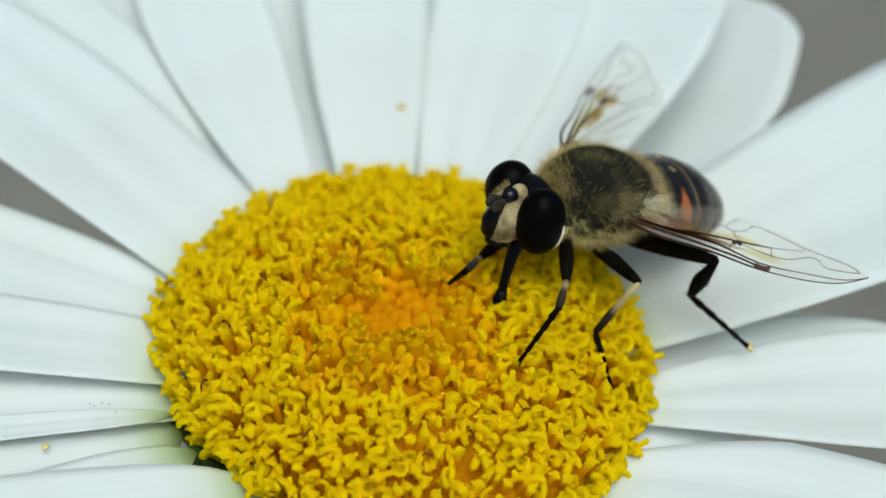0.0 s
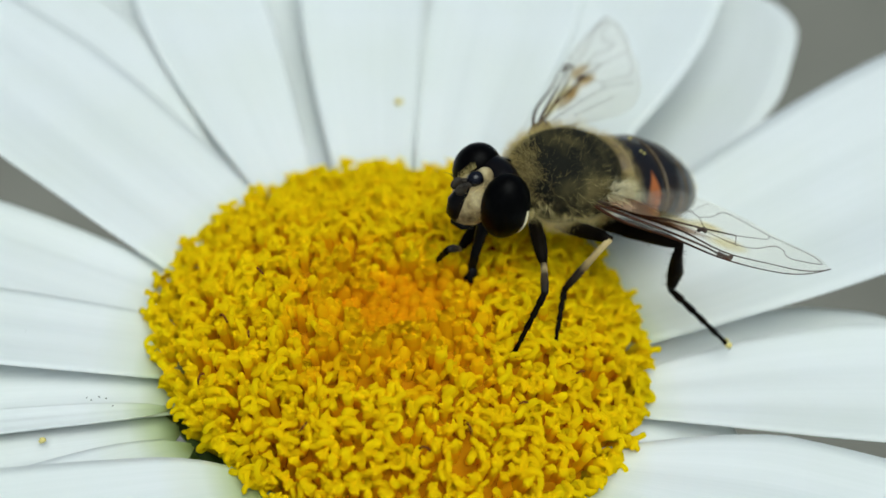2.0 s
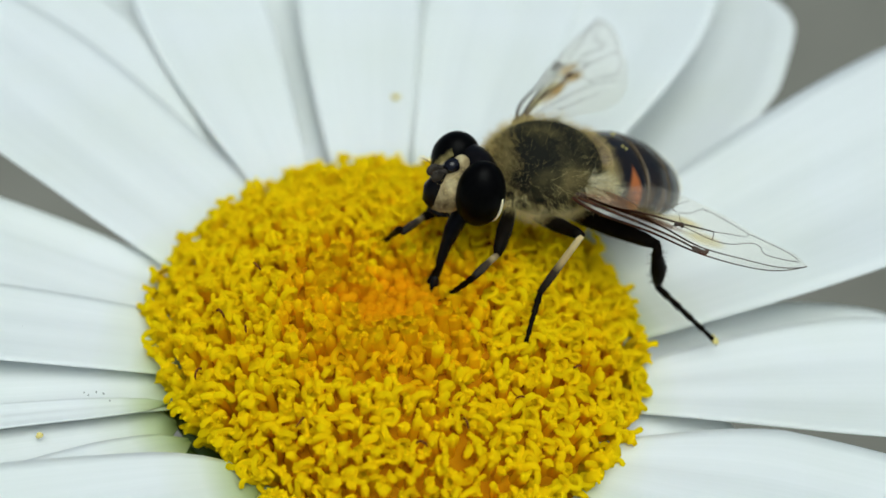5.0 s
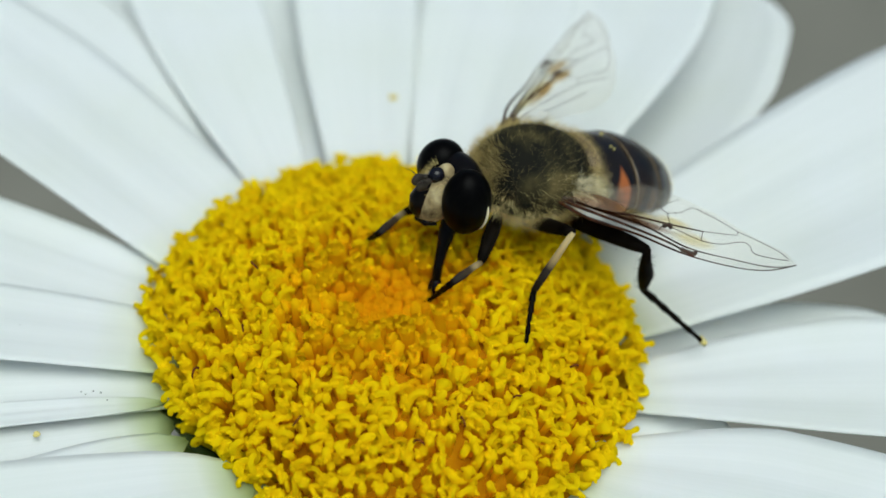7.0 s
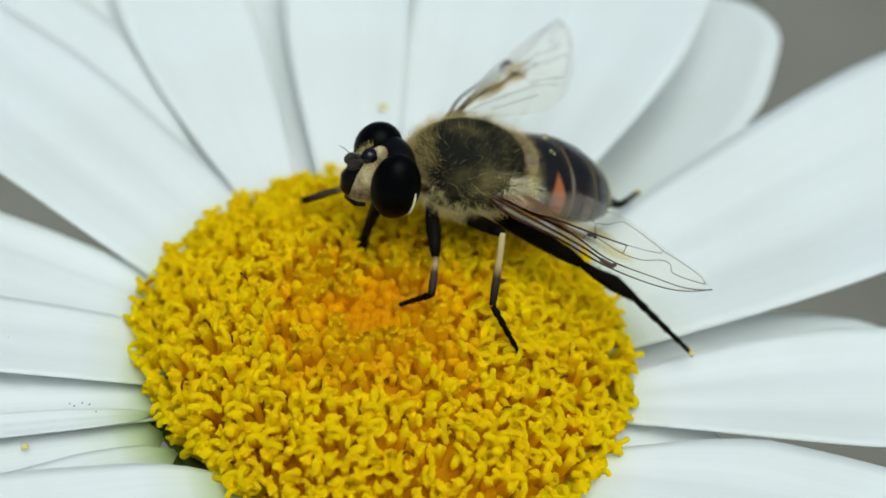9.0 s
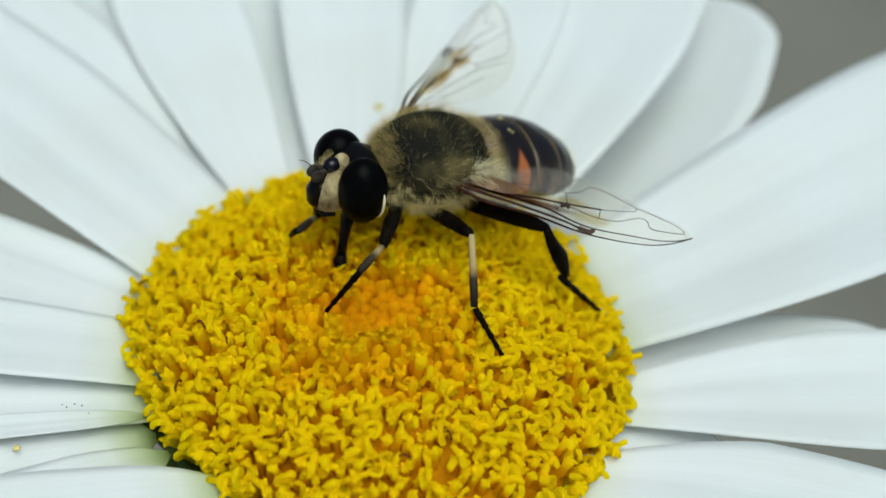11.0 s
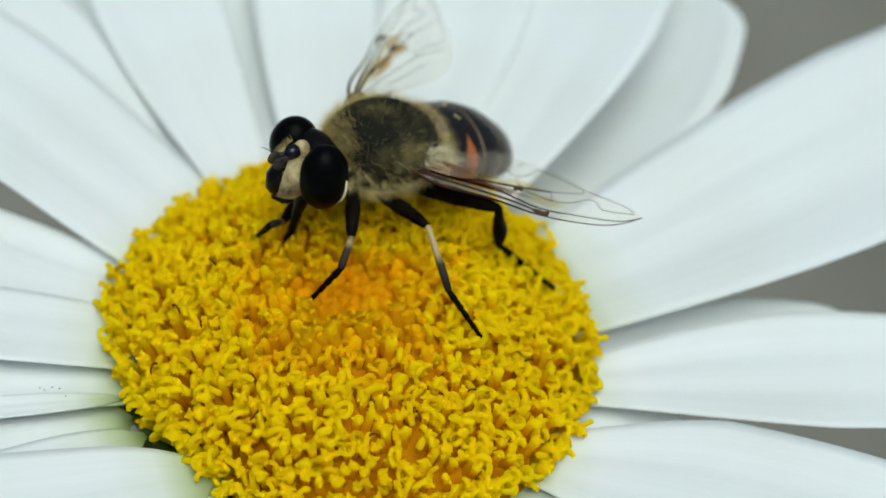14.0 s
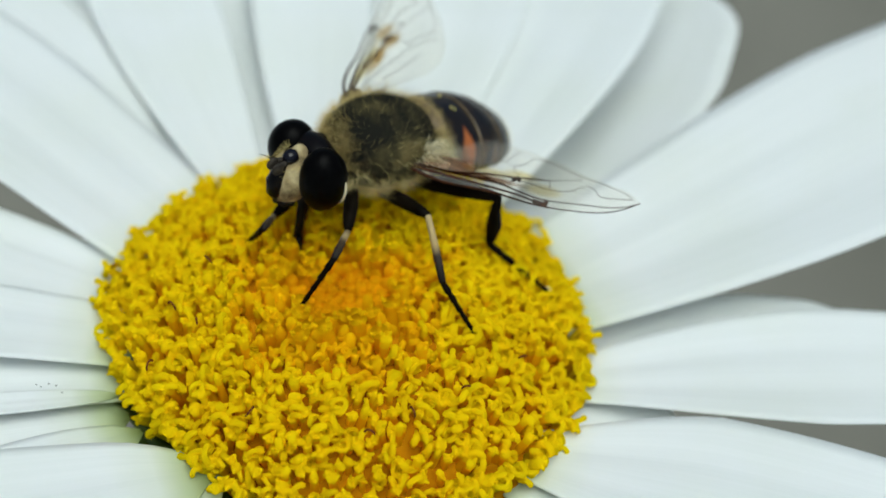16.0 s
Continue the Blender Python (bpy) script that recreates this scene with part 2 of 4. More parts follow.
def amber_material(name, tint):
    # a stain in the membrane: it filters the light
    m, n, l, b = material(name)
    clear = n.new("ShaderNodeBsdfTransparent")
    t = noise_tex(n, l, 900.0, 2.0)
    # it fades out towards its rim
    c = n.new("ShaderNodeTexCoord")
    mid = n.new("ShaderNodeVectorMath")
    mid.operation = 'DISTANCE'
    mid.inputs[1].default_value = (0.5, 0.5, 0.0)
    flat = n.new("ShaderNodeVectorMath")
    flat.operation = 'MULTIPLY'
    flat.inputs[1].default_value = (1.0, 1.0, 0.0)
    l.new(c.outputs["Generated"], flat.inputs[0])
    l.new(flat.outputs[0], mid.inputs[0])
    fade = n.new("ShaderNodeMapRange")
    fade.interpolation_type = 'SMOOTHSTEP'
    fade.inputs["From Min"].default_value, fade.inputs["From Max"].default_value = 0.5, 0.12
    l.new(mid.outputs["Value"], fade.inputs["Value"])
    both = n.new("ShaderNodeMath")
    both.operation = 'MULTIPLY'
    l.new(fade.outputs[0], both.inputs[0])
    l.new(t.outputs["Fac"], both.inputs[1])
    r = ramp(n, [(0.0, (1.0, 1.0, 1.0)), (0.6, tint)])
    l.new(both.outputs[0], r.inputs[0])
    l.new(r.outputs[0], clear.inputs[0])
    l.new(clear.outputs[0], n["Material Output"].inputs["Surface"])
    return m


AMBER = amber_material("amber_stain", (0.74, 0.60, 0.40))
BROWN_STAIN = amber_material("brown_stain", (0.42, 0.24, 0.12))
LOBE = mottled("pale_lobe", [(0.3, (0.62, 0.62, 0.55)), (0.7, (0.78, 0.78, 0.72))], 1200.0, 0.35, 0.5, 0.2)


def root_material():
    # half-clear tan skin with a silky sheen
    m, n, l, b = material("tan_wing_root", 0.3, 0, 0.5)
    t = noise_tex(n, l, 1100.0, 2.0)
    r = ramp(n, [(0.35, (0.16, 0.08, 0.04)), (0.65, (0.46, 0.32, 0.20))])
    l.new(t.outputs["Fac"], r.inputs[0])
    l.new(r.outputs[0], b.inputs["Base Color"])
    clear = n.new("ShaderNodeBsdfTransparent")
    clear.inputs[0].default_value = (0.95, 0.86, 0.76, 1)
    mix = n.new("ShaderNodeMixShader")
    mix.inputs[0].default_value = 0.45
    l.new(clear.outputs[0], mix.inputs[1])
    l.new(b.outputs[0], mix.inputs[2])
    l.new(mix.outputs[0], n["Material Output"].inputs["Surface"])
    return m


ROOT = root_material()
PALE_AMBER = amber_material("pale_amber_stain", (0.94, 0.87, 0.66))


# ---- building helpers (all shapes are drawn in millimetres) ----
def mesh_of(name, verts, faces, mat, smooth=True, second=None, slots=None):
    me = bpy.data.meshes.new(name)
    me.from_pydata([(x * MM, y * MM, z * MM) for x, y, z in verts], [], faces)
    me.materials.append(mat)
    if second:
        me.materials.append(second)
        me.polygons.foreach_set("material_index", slots)
    if smooth:
        me.polygons.foreach_set("use_smooth", [True] * len(me.polygons))
    me.update()
    return me


def part(name, bm, mat, parent, label="", smooth=True):
    for v in bm.verts:
        v.co *= MM
    me = bpy.data.meshes.new(name)
    bm.to_mesh(me)
    bm.free()
    me.materials.append(mat)
    if smooth:
        me.polygons.foreach_set("use_smooth", [True] * len(me.polygons))
    ob = new(name, me)
    ob.parent = parent
    if label:
        ob["label"] = label
    return ob


def place(ob, x, y, z, rx=0, ry=0, rz=0):
    ob.matrix_basis = pose(x * MM, y * MM, z * MM, rx, ry, rz)
    return ob


def tube(bm, points, radii, sides=6, cap=True):
    """A tube through points with a radius at each; the ends are closed."""
    pts = [Vector(p) for p in points]
    rings = []
    side = None
    for i, p in enumerate(pts):
        d = (pts[min(i + 1, len(pts) - 1)] - pts[max(i - 1, 0)]).normalized()
        if side is None:
            side = d.orthogonal().normalized()
        side = (side - d * side.dot(d)).normalized()
        up = d.cross(side)
        r = radii[i] if isinstance(radii, (list, tuple)) else radii
        rings.append([bm.verts.new(p + (side * math.cos(a) + up * math.sin(a)) * r)
                      for a in [2 * math.pi * k / sides for k in range(sides)]])
    for a, b in zip(rings, rings[1:]):
        for k in range(sides):
            bm.faces.new((a[k], a[(k + 1) % sides], b[(k + 1) % sides], b[k]))
    if cap:
        bm.faces.new(rings[0][::-1])
        bm.faces.new(rings[-1])
    return rings


def ball(bm, c, r, u=20, v=12, turn=None, push=None):
    """An ellipsoid; push moves its points, to shape it."""
    made = bmesh.ops.create_uvsphere(bm, u_segments=u, v_segments=v, radius=1.0)["verts"]
    for w in made:
        p = Vector((w.co.x * r[0], w.co.y * r[1], w.co.z * r[2]))
        if push:
            p = push(p)
        if turn:
            p = turn @ p
        w.co = p + Vector(c)
    return made


def loft(bm, sections, sides=20):
    """A closed body through cross-sections (x, half width, top, bottom, middle height)."""
    rings = []
    for x, w, top, bot, mid in sections:
        ring = []
        for k in range(sides):
            a = 2 * math.pi * k / sides
            s = math.sin(a)
            ring.append(bm.verts.new((x, w * math.cos(a), mid + (top if s > 0 else bot) * s)))
        rings.append(ring)
    for a, b in zip(rings, rings[1:]):
        for k in range(sides):
            bm.faces.new((a[k], a[(k + 1) % sides], b[(k + 1) % sides], b[k]))
    bm.faces.new(rings[0][::-1])
    bm.faces.new(rings[-1])
    bmesh.ops.recalc_face_normals(bm, faces=bm.faces)


# ---- ground ----
def build_ground():
    bm = bmesh.new()
    bmesh.ops.create_circle(bm, cap_ends=True, segments=64, radius=900000.0)
    ob = part("ground", bm, GROUND, None, "bare grey-brown ground far below the flower")
    place(ob, 0, 0, -380)
    tagged(ob, category="ground", kind="structure")


build_ground()

# ---- daisy ----
DISC = 11.0


def crown(r):
    """Height of the floret tips over the petals' ring."""
    return 4.2 * (1 - min(r / DISC, 1.0) ** 3) - 1.4 * math.exp(-(r / 2.4) ** 2)


def off_x(r):
    """The disc is not quite round: its rim lies a little off its dip."""
    return 0.30 * (r / DISC) ** 2


def rim(a):
    """How far the disc reaches in each direction: it is drawn in on one side."""
    d = (math.degrees(a) - 222 + 180) % 360 - 180
    e = (math.degrees(a) - 22 + 180) % 360 - 180
    return 1 - 0.155 * math.exp(-(d / 31) ** 2) - 0.055 * math.exp(-(e / 24) ** 2)


def off_y(r):
    return 0.85 * (r / DISC) ** 2


daisy = new("daisy")
tagged(daisy, "open white daisy with a domed yellow centre on a green stem", "flower")


def build_receptacle():
    bm = bmesh.new()
    rings = []
    radii = [0.0, 0.8, 1.6, 2.4, 3.4, 4.6, 5.8, 7.0, 8.0, 8.9, 9.7, 10.3]
    profile = [(r, crown(r * 1.03) - (0.8 if r > 2 else 0.5)) for r in radii] + [(10.1, -0.8), (9.0, -1.8), (6.0, -3.4), (2.4, -4.6)]
    for r, z in profile[1:]:
        rings.append([bm.verts.new((r * rim(a) * math.cos(a) + off_x(r), r * rim(a) * math.sin(a) + off_y(r), z)) for a in [2 * math.pi * k / 64 for k in range(64)]])
    top = bm.verts.new((0, 0, profile[0][1]))
    for k in range(64):
        bm.faces.new((top, rings[0][k], rings[0][(k + 1) % 64]))
    for a, b in zip(rings, rings[1:]):
        for k in range(64):
            bm.faces.new((a[k], b[k], b[(k + 1) % 64], a[(k + 1) % 64]))
    bm.faces.new(rings[-1][::-1])
    part("receptacle", bm, RECEPTACLE, daisy, "amber cushion under the florets")


def build_stem():
    bm = bmesh.new()
    tube(bm, [(0, 0, -4.0), (0.3, 0.6, -12), (1.5, 2.5, -60), (4, 9, -150), (9, 20, -260), (14, 30, -380)], [2.3, 1.7, 1.6, 1.7, 1.8, 2.0], 12)
    part("stem", bm, GREEN, daisy, "long green stem")


def build_calyx():
    bm = bmesh.new()
    rings = []
    for r, z in [(2.2, -4.8), (5.0, -3.6), (8.6, -2.3), (10.4, -1.75), (11.1, -1.5), (11.1, -1.62), (10.2, -2.1), (8.4, -2.7), (4.8, -4.1), (2.2, -5.2)]:
        rings.append([bm.verts.new((r * rim(a) * math.cos(a) + off_x(r), r * rim(a) * math.sin(a) + off_y(r), z + 0.06 * math.sin(13 * a) * (r > 9))) for a in [2 * math.pi * k / 96 for k in range(96)]])
    for a, b in zip(rings, rings[1:] + rings[:1]):
        for k in range(96):
            bm.faces.new((a[k], b[k], b[(k + 1) % 96], a[(k + 1) % 96]))
    bmesh.ops.recalc_face_normals(bm, faces=bm.faces)
    part("calyx", bm, GREEN, daisy, "dark green cup under the petals")


def build_bracts():
    rng = random.Random(5)
    for ring, (count, r0, r1, z0, z1) in enumerate([(26, 5.0, 10.6, -3.4, -0.55), (22, 3.5, 9.2, -4.4, -1.8)]):
        for k in range(count):
            a = 2 * math.pi * (k + 0.5 * ring) / count + rng.uniform(-0.05, 0.05)
            bm = bmesh.new()
            rows = []
            for i in range(5):
                s = i / 4
                r = r0 + (r1 - r0) * s
                z = z0 + (z1 - z0) * s ** 1.5
                w = (0.8, 1.0, 0.95, 0.7, 0.15)[i]
                rows.append([bm.verts.new((r, w * u, z - 0.15 * u * u - d)) for d in (0, 0.18) for u in (-1, 0, 1)])
            for p, q in zip(rows, rows[1:]):
                for u, v in ((0, 1), (1, 2), (2, 5), (5, 4), (4, 3), (3, 0)):
                    bm.faces.new((p[u], q[u], q[v], p[v]))
            bm.faces.new(rows[0][:3] + rows[0][:2:-1])
            ob = part("bract", bm, GREEN, daisy)
            place(ob, 0, 0, 0, 0, 0, math.degrees(a))


def build_petal(angle, length, width, z0, slope, arch, bend=0.0, roll=0.0, cup=0.25, claw=0.4, splay=0.0, foot=8.6, flare=0.62, crease=None, seed=0):
    """One ray petal. slope: rise along it; arch: how it bows down to its tip; bend: sideways; roll: lean about its length; cup: raised edges;
    claw: width of its foot; splay: turn about its foot; flare: where it reaches its full width; crease: a fold along it (place across, depth)."""
    rng = random.Random(seed)
    nu, nv = 14, 36
    phase = rng.uniform(0, 6)
    r0 = foot
    verts, uvs = [], []
    for layer in (0, 1):
        for j in range(nv + 1):
            s = 1 - (1 - j / nv) ** 1.35
            q = min(1.0, s / flare)
            q = q * (1.25 - 0.25 * q * q)
            half = 0.5 * width * (claw + (1 - claw) * q) * (0.86 + 0.14 * math.sin(math.pi * min(1.0, s / 0.9)))
            if foot != 8.6:
                half *= math.sqrt(max(0.0, 1 - (1 - min(1.0, s / 0.16)) ** 2)) * 0.9 + 0.1
            if s > 0.80:
                q = (s - 0.80) / 0.20
                half *= math.sqrt(max(0.0, 1 - q * q)) * 0.97 + 0.03
            x = r0 + length * s
            zc = z0 + slope * length * s - arch * length * s * s
            for i in range(nu + 1):
                u = 2 * i / nu - 1
                y = half * u
                lift = cup * half * u * u * (0.45 + 0.55 * math.sin(math.pi * min(1, s * 1.2)))
                fold = 0.5 * math.sin(phase)
                groove = -0.16 * min(1.6, (width / 7.4) ** 2) * (math.exp(-((u - 0.34 - 0.2 * fold) / 0.16) ** 2) + math.exp(-((u + 0.34 - 0.2 * fold) / 0.16) ** 2)) * min(1, 5 * s) * (1 - 0.45 * s)
                groove += 0.020 * math.sin(u * 8.5 + 3 * phase) * min(1, 4 * s) * (1 - u * u)
                if crease:
                    groove -= crease[1] * math.exp(-((u - crease[0]) / 0.14) ** 2) * min(1, 6 * s)
                wave = 0.12 * math.sin(5 * s + phase + 2 * u) * s
                z = zc + lift + groove + wave - layer * 0.16 * (1 - 0.7 * u * u)
                dz = math.tan(radians(roll)) * y * min(1, 3 * s)
                verts.append((x - 0.04 * u * u, y + bend * length * s * s, z + dz))
                uvs.append(((i / nu), s))
    faces = []
    row = nu + 1
    n = row * (nv + 1)
    for j in range(nv):
        for i in range(nu):
            a = j * row + i
            faces.append((a, a + row, a + row + 1, a + 1))
            faces.append((n + a, n + a + 1, n + a + row + 1, n + a + row))
    for j in range(nv):
        a, b = j * row, j * row + nu
        faces.append((a, n + a, n + a + row, a + row))
        faces.append((b, b + row, n + b + row, n + b))
    for i in range(nu):
        faces.append((i, i + 1, n + i + 1, n + i))
        k = nv * row + i
        faces.append((k, n + k, n + k + 1, k + 1))
    me = mesh_of("petal", verts, faces, PETAL)
    layer = me.uv_layers.new(name="uv")
    for loop in me.loops:
        layer.data[loop.index].uv = uvs[loop.vertex_index]
    ob = new("petal", me)
    ob.parent = daisy
    # a splayed petal turns about its foot
    a, b = radians(angle), radians(angle + splay)
    place(ob, 9.6 * (math.cos(a) - math.cos(b)), 9.6 * (math.sin(a) - math.sin(b)), 0, 0, 0, angle + splay)
    return ob


# angle, length, width, foot height, slope, arch, bend, roll, cup, claw, splay, foot, flare
PETALS = [
    (143.2, 24, 8.6, 0.3, 0.22, 0.08, -0.02, 5, 0.08, 0.76, 0, 8.6, 0.62),
    (138.7, 24, 9.6, -0.2, 0.22, 0.08, -0.068, 0, 0.10, 0.137, 0, 8.6, 0.62),
    (128, 23, 7.2, -0.5, 0.20, 0.08, 0.00, 0, 0.08, 0.5, 0, 8.6, 0.62),
    (119.5, 24, 6.8, 0.12, 0.24, 0.08, -0.094, 0, 0.10, 0.322, 0, 8.6, 0.62),
    (106, 24, 7.6, -0.9, 0.17, 0.08, 0.00, 0, 0.06, 0.38, 0, 8.6, 0.62),
    (97.3, 24, 6.8, 0.3, 0.24, 0.08, -0.045, 0, 0.10, 0.51, 0, 8.6, 0.62),
    (86.5, 24, 8.4, -0.5, 0.19, 0.08, 0.00, 0, 0.06, 0.38, 0, 8.6, 0.62),
    (77, 24, 8.4, 0.15, 0.24, 0.08, 0.00, 0, 0.04, 0.38, 0, 8.6, 0.62),
    (58.5, 24, 8.4, 0.3, 0.24, 0.08, 0.08, -8, 0.04, 0.38, 0, 8.6, 0.62),
    (57.2, 25, 16.2, -4.5, 0.225, 0.05, 0.076, -24, 0.04, 0.38, 0, 8.6, 0.62),
    (20.9, 31, 11.8, 0.3, 0.25, 0.07, 0.117, 0, 0.06, 0.583, 0, 8.6, 0.62),
    (2.7, 15.5, 6.0, -0.9, 0.13, 0.10, 0.00, 0, 0.06, 0.45, 0, 8.6, 0.62),
    (-10.4, 23, 6.3, 0.0, 0.15, 0.12, -0.025, 0, 0.08, 0.33, 13.3, 8.6, 0.50),
    (-19, 6.5, 5.0, -0.35, 0.10, 0.20, 0.00, 0, 0.08, 0.7, 0, 8.6, 0.62),
    (-36.6, 23, 7.0, 0.1, 0.16, 0.08, -0.057, 0, 0.08, 0.28, 21.2, 8.6, 0.35),
    (-41.5, 23, 7.0, -0.4, 0.14, 0.14, -0.002, 0, 0.10, 0.24, 7.4, 8.6, 0.35),
    (-60, 23, 7.2, 0.1, 0.10, 0.18, 0.00, 0, 0.10, 0.38, 0, 8.6, 0.62),
    (-75, 23, 7.2, -0.4, 0.10, 0.18, 0.00, 0, 0.10, 0.38, 0, 8.6, 0.62),
    (-90, 23, 7.4, 0.1, 0.10, 0.18, 0.00, 0, 0.10, 0.38, 0, 8.6, 0.62),
    (-105, 23, 7.6, -0.4, 0.14, 0.14, 0.00, 0, 0.10, 0.40, -4, 8.6, 0.62),
    (-122.5, 22, 6.5, 0.35, 0.12, 0.14, 0.00, 0, 0.10, 0.30, -8, 8.25, 0.62),
    (-128.4, 24, 6.6, 0.5, 0.20, 0.10, -0.001, 0, 0.10, 0.60, -29.5, 8.35, 0.62),
    (-148.4, 23, 6.5, -0.1, 0.20, 0.11, -0.003, 0, 0.08, 0.39, 7.8, 9.16, 0.62),
    (-157, 23, 8.0, -0.6, 0.21, 0.11, 0.00, 0, 0.10, 0.50, -4, 9.3, 0.62),
    (-160.5, 23, 1.6, 0.15, 0.19, 0.12, 0.005, 0, 0.06, 0.577, -4.4, 9.37, 0.62),
    (-170.7, 23, 7.0, -0.15, 0.19, 0.12, -0.004, 0, 0.08, 0.60, 0, 8.6, 0.62),
    (-177.5, 24, 4.8, 0.4, 0.22, 0.12, -0.039, 5, 0.08, 0.78, 0, 8.6, 0.62),
    (167.6, 24, 5.7, -0.1, 0.21, 0.12, -0.03, 0, 0.08, 0.78, 0, 8.6, 0.62),
]
# petals with a sharper fold along them: place across, depth
CREASES = {167.6: (-0.55, 0.22), 20.9: (-0.15, 0.25)}


def build_petals():
    for k, row in enumerate(PETALS):
        build_petal(*row, crease=CREASES.get(row[0]), seed=k)


# ---- florets ----
def strip(verts, faces, points, radii, sides=4):
    """Adds a little tube to a plain list of points and faces."""
    pts = [Vector(p) for p in points]
    base = len(verts)
    side = None
    for i, p in enumerate(pts):
        d = (pts[min(i + 1, len(pts) - 1)] - pts[max(i - 1, 0)]).normalized()
        if side is None:
            side = d.orthogonal().normalized()
        side = (side - d * side.dot(d)).normalized()
        up = d.cross(side)
        for k in range(sides):
            a = 2 * math.pi * k / sides
            verts.append(tuple(p + (side * math.cos(a) + up * math.sin(a)) * radii[i]))
    for i in range(len(pts) - 1):
        for k in range(sides):
            a, b = base + i * sides + k, base + i * sides + (k + 1) % sides
            faces.append((a, b, b + sides, a + sides))
    top = base + (len(pts) - 1) * sides
    faces.append(tuple(range(top, top + sides)))


def hooked_floret(seed):
    """An open floret: an upright tube with a split mouth; from most rise one or two arms that bend over like crooks."""
    rng = random.Random(seed)
    v, f = [], []
    h = rng.uniform(1.0, 1.7)
    lean, bow = rng.uniform(-0.2, 0.2), rng.uniform(-0.2, 0.2)
    closed = seed % 5 < 2
    mouth = h if closed else rng.uniform(0.70, 0.88) * h
    thin = rng.uniform(0.165, 0.195)
    strip(v, f, [(0, 0, -0.6), (lean * 0.2, bow * 0.2, mouth * 0.4), (lean * 0.6, bow * 0.6, mouth * 0.75), (lean, bow, mouth * 0.97), (lean, bow, mouth + 0.05), (lean, bow, mouth + 0.07)],
          [thin, thin * 1.05, thin, thin * 1.25, thin * 1.05, thin * 0.4], 7)
    a = rng.uniform(0, 6.28)
    # lobes of the mouth
    for k in range(rng.choice((2, 3))):
        b = a + k * 2.1 + rng.uniform(-0.4, 0.4)
        d = rng.uniform(0.05, 0.16)
        strip(v, f, [(lean + 0.10 * math.cos(b), bow + 0.10 * math.sin(b), mouth - 0.10), (lean + 0.17 * math.cos(b), bow + 0.17 * math.sin(b), mouth + 0.10),
                     (lean + (0.18 + d) * math.cos(b), bow + (0.18 + d) * math.sin(b), mouth + 0.12)], [0.11, 0.10, 0.04], 5)
    if closed:
        return v, f, 14
    for k in range(rng.choice((1, 2))):
        R = rng.uniform(0.17, 0.25)
        end = rng.uniform(2.6, 4.3)
        thick = rng.uniform(0.105, 0.135)
        pts = [(lean, bow, mouth * 0.8)]
        for i in range(7):
            w = end * i / 6
            out, up = 0.05 + R * (1 - math.cos(w)), R * math.sin(w)
            pts.append((lean + out * math.cos(a), bow + out * math.sin(a), h - 0.12 + up))
        strip(v, f, pts, [thick * 1.4, thick * 1.3, thick * 1.05, thick, thick, thick * 1.05, thick * 1.05, thick * 0.5], 6)
        a += rng.uniform(2.5, 3.8)
    return v, f, 14


def rod_floret(seed):
    """A slim upright floret that stands out of the rest, its tip bent over or split."""
    rng = random.Random(seed)
    v, f = [], []
    h = rng.uniform(1.7, 2.2)
    lean, bow = rng.uniform(-0.25, 0.25), rng.uniform(-0.25, 0.25)
    a = rng.uniform(0, 6.28)
    R, end = rng.uniform(0.13, 0.20), rng.uniform(1.2, 3.4)
    pts = [(0, 0, -0.6), (lean * 0.3, bow * 0.3, h * 0.4), (lean * 0.8, bow * 0.8, h * 0.75), (lean, bow, h * 0.92)]
    for i in range(1, 6):
        w = end * i / 5
        pts.append((lean + R * (1 - math.cos(w)) * math.cos(a), bow + R * (1 - math.cos(w)) * math.sin(a), h * 0.92 + R * math.sin(w)))
    t = rng.uniform(0.142, 0.175)
    strip(v, f, pts, [t * 1.2, t * 1.15, t, t * 1.1, t * 1.05, t * 1.0, t, t * 0.95, t * 0.55], 7)
    low = 14
    b = a + rng.uniform(2.2, 4.0)
    strip(v, f, [(lean, bow, h * 0.82), (lean + 0.17 * math.cos(b), bow + 0.17 * math.sin(b), h * 0.93), (lean + 0.30 * math.cos(b), bow + 0.30 * math.sin(b), h * 0.94)], [0.11, 0.10, 0.04], 5)
    return v, f, low


def cup_floret(seed):
    """An open floret whose rolled-back mouth makes a plump ring, often with a gap, round a hollow."""
    rng = random.Random(seed)
    v, f = [], []
    h = rng.uniform(1.05, 1.45)
    ring = rng.uniform(0.23, 0.31)
    strip(v, f, [(0, 0, -0.6), (0, 0, h * 0.45), (0, 0, h * 0.75), (0, 0, h * 0.92), (0, 0, h * 0.80)], [0.17, 0.18, 0.20, ring, 0.10], 8)
    low = 16
    arc = rng.uniform(4.3, 6.1)
    a = rng.uniform(0, 6.28)
    thick = rng.uniform(0.10, 0.128)
    drop = rng.uniform(0.05, 0.30)
    pts = []
    for i in range(10):
        w = arc * i / 9
        end = abs(2 * i / 9 - 1) ** 3
        rho = ring * (1 + 0.10 * math.sin(3 * w))
        pts.append((rho * math.cos(a + w), rho * math.sin(a + w), h - drop * end))
    strip(v, f, pts, [thick * 0.6] + [thick] * 8 + [thick * 0.6], 6)
    return v, f, low


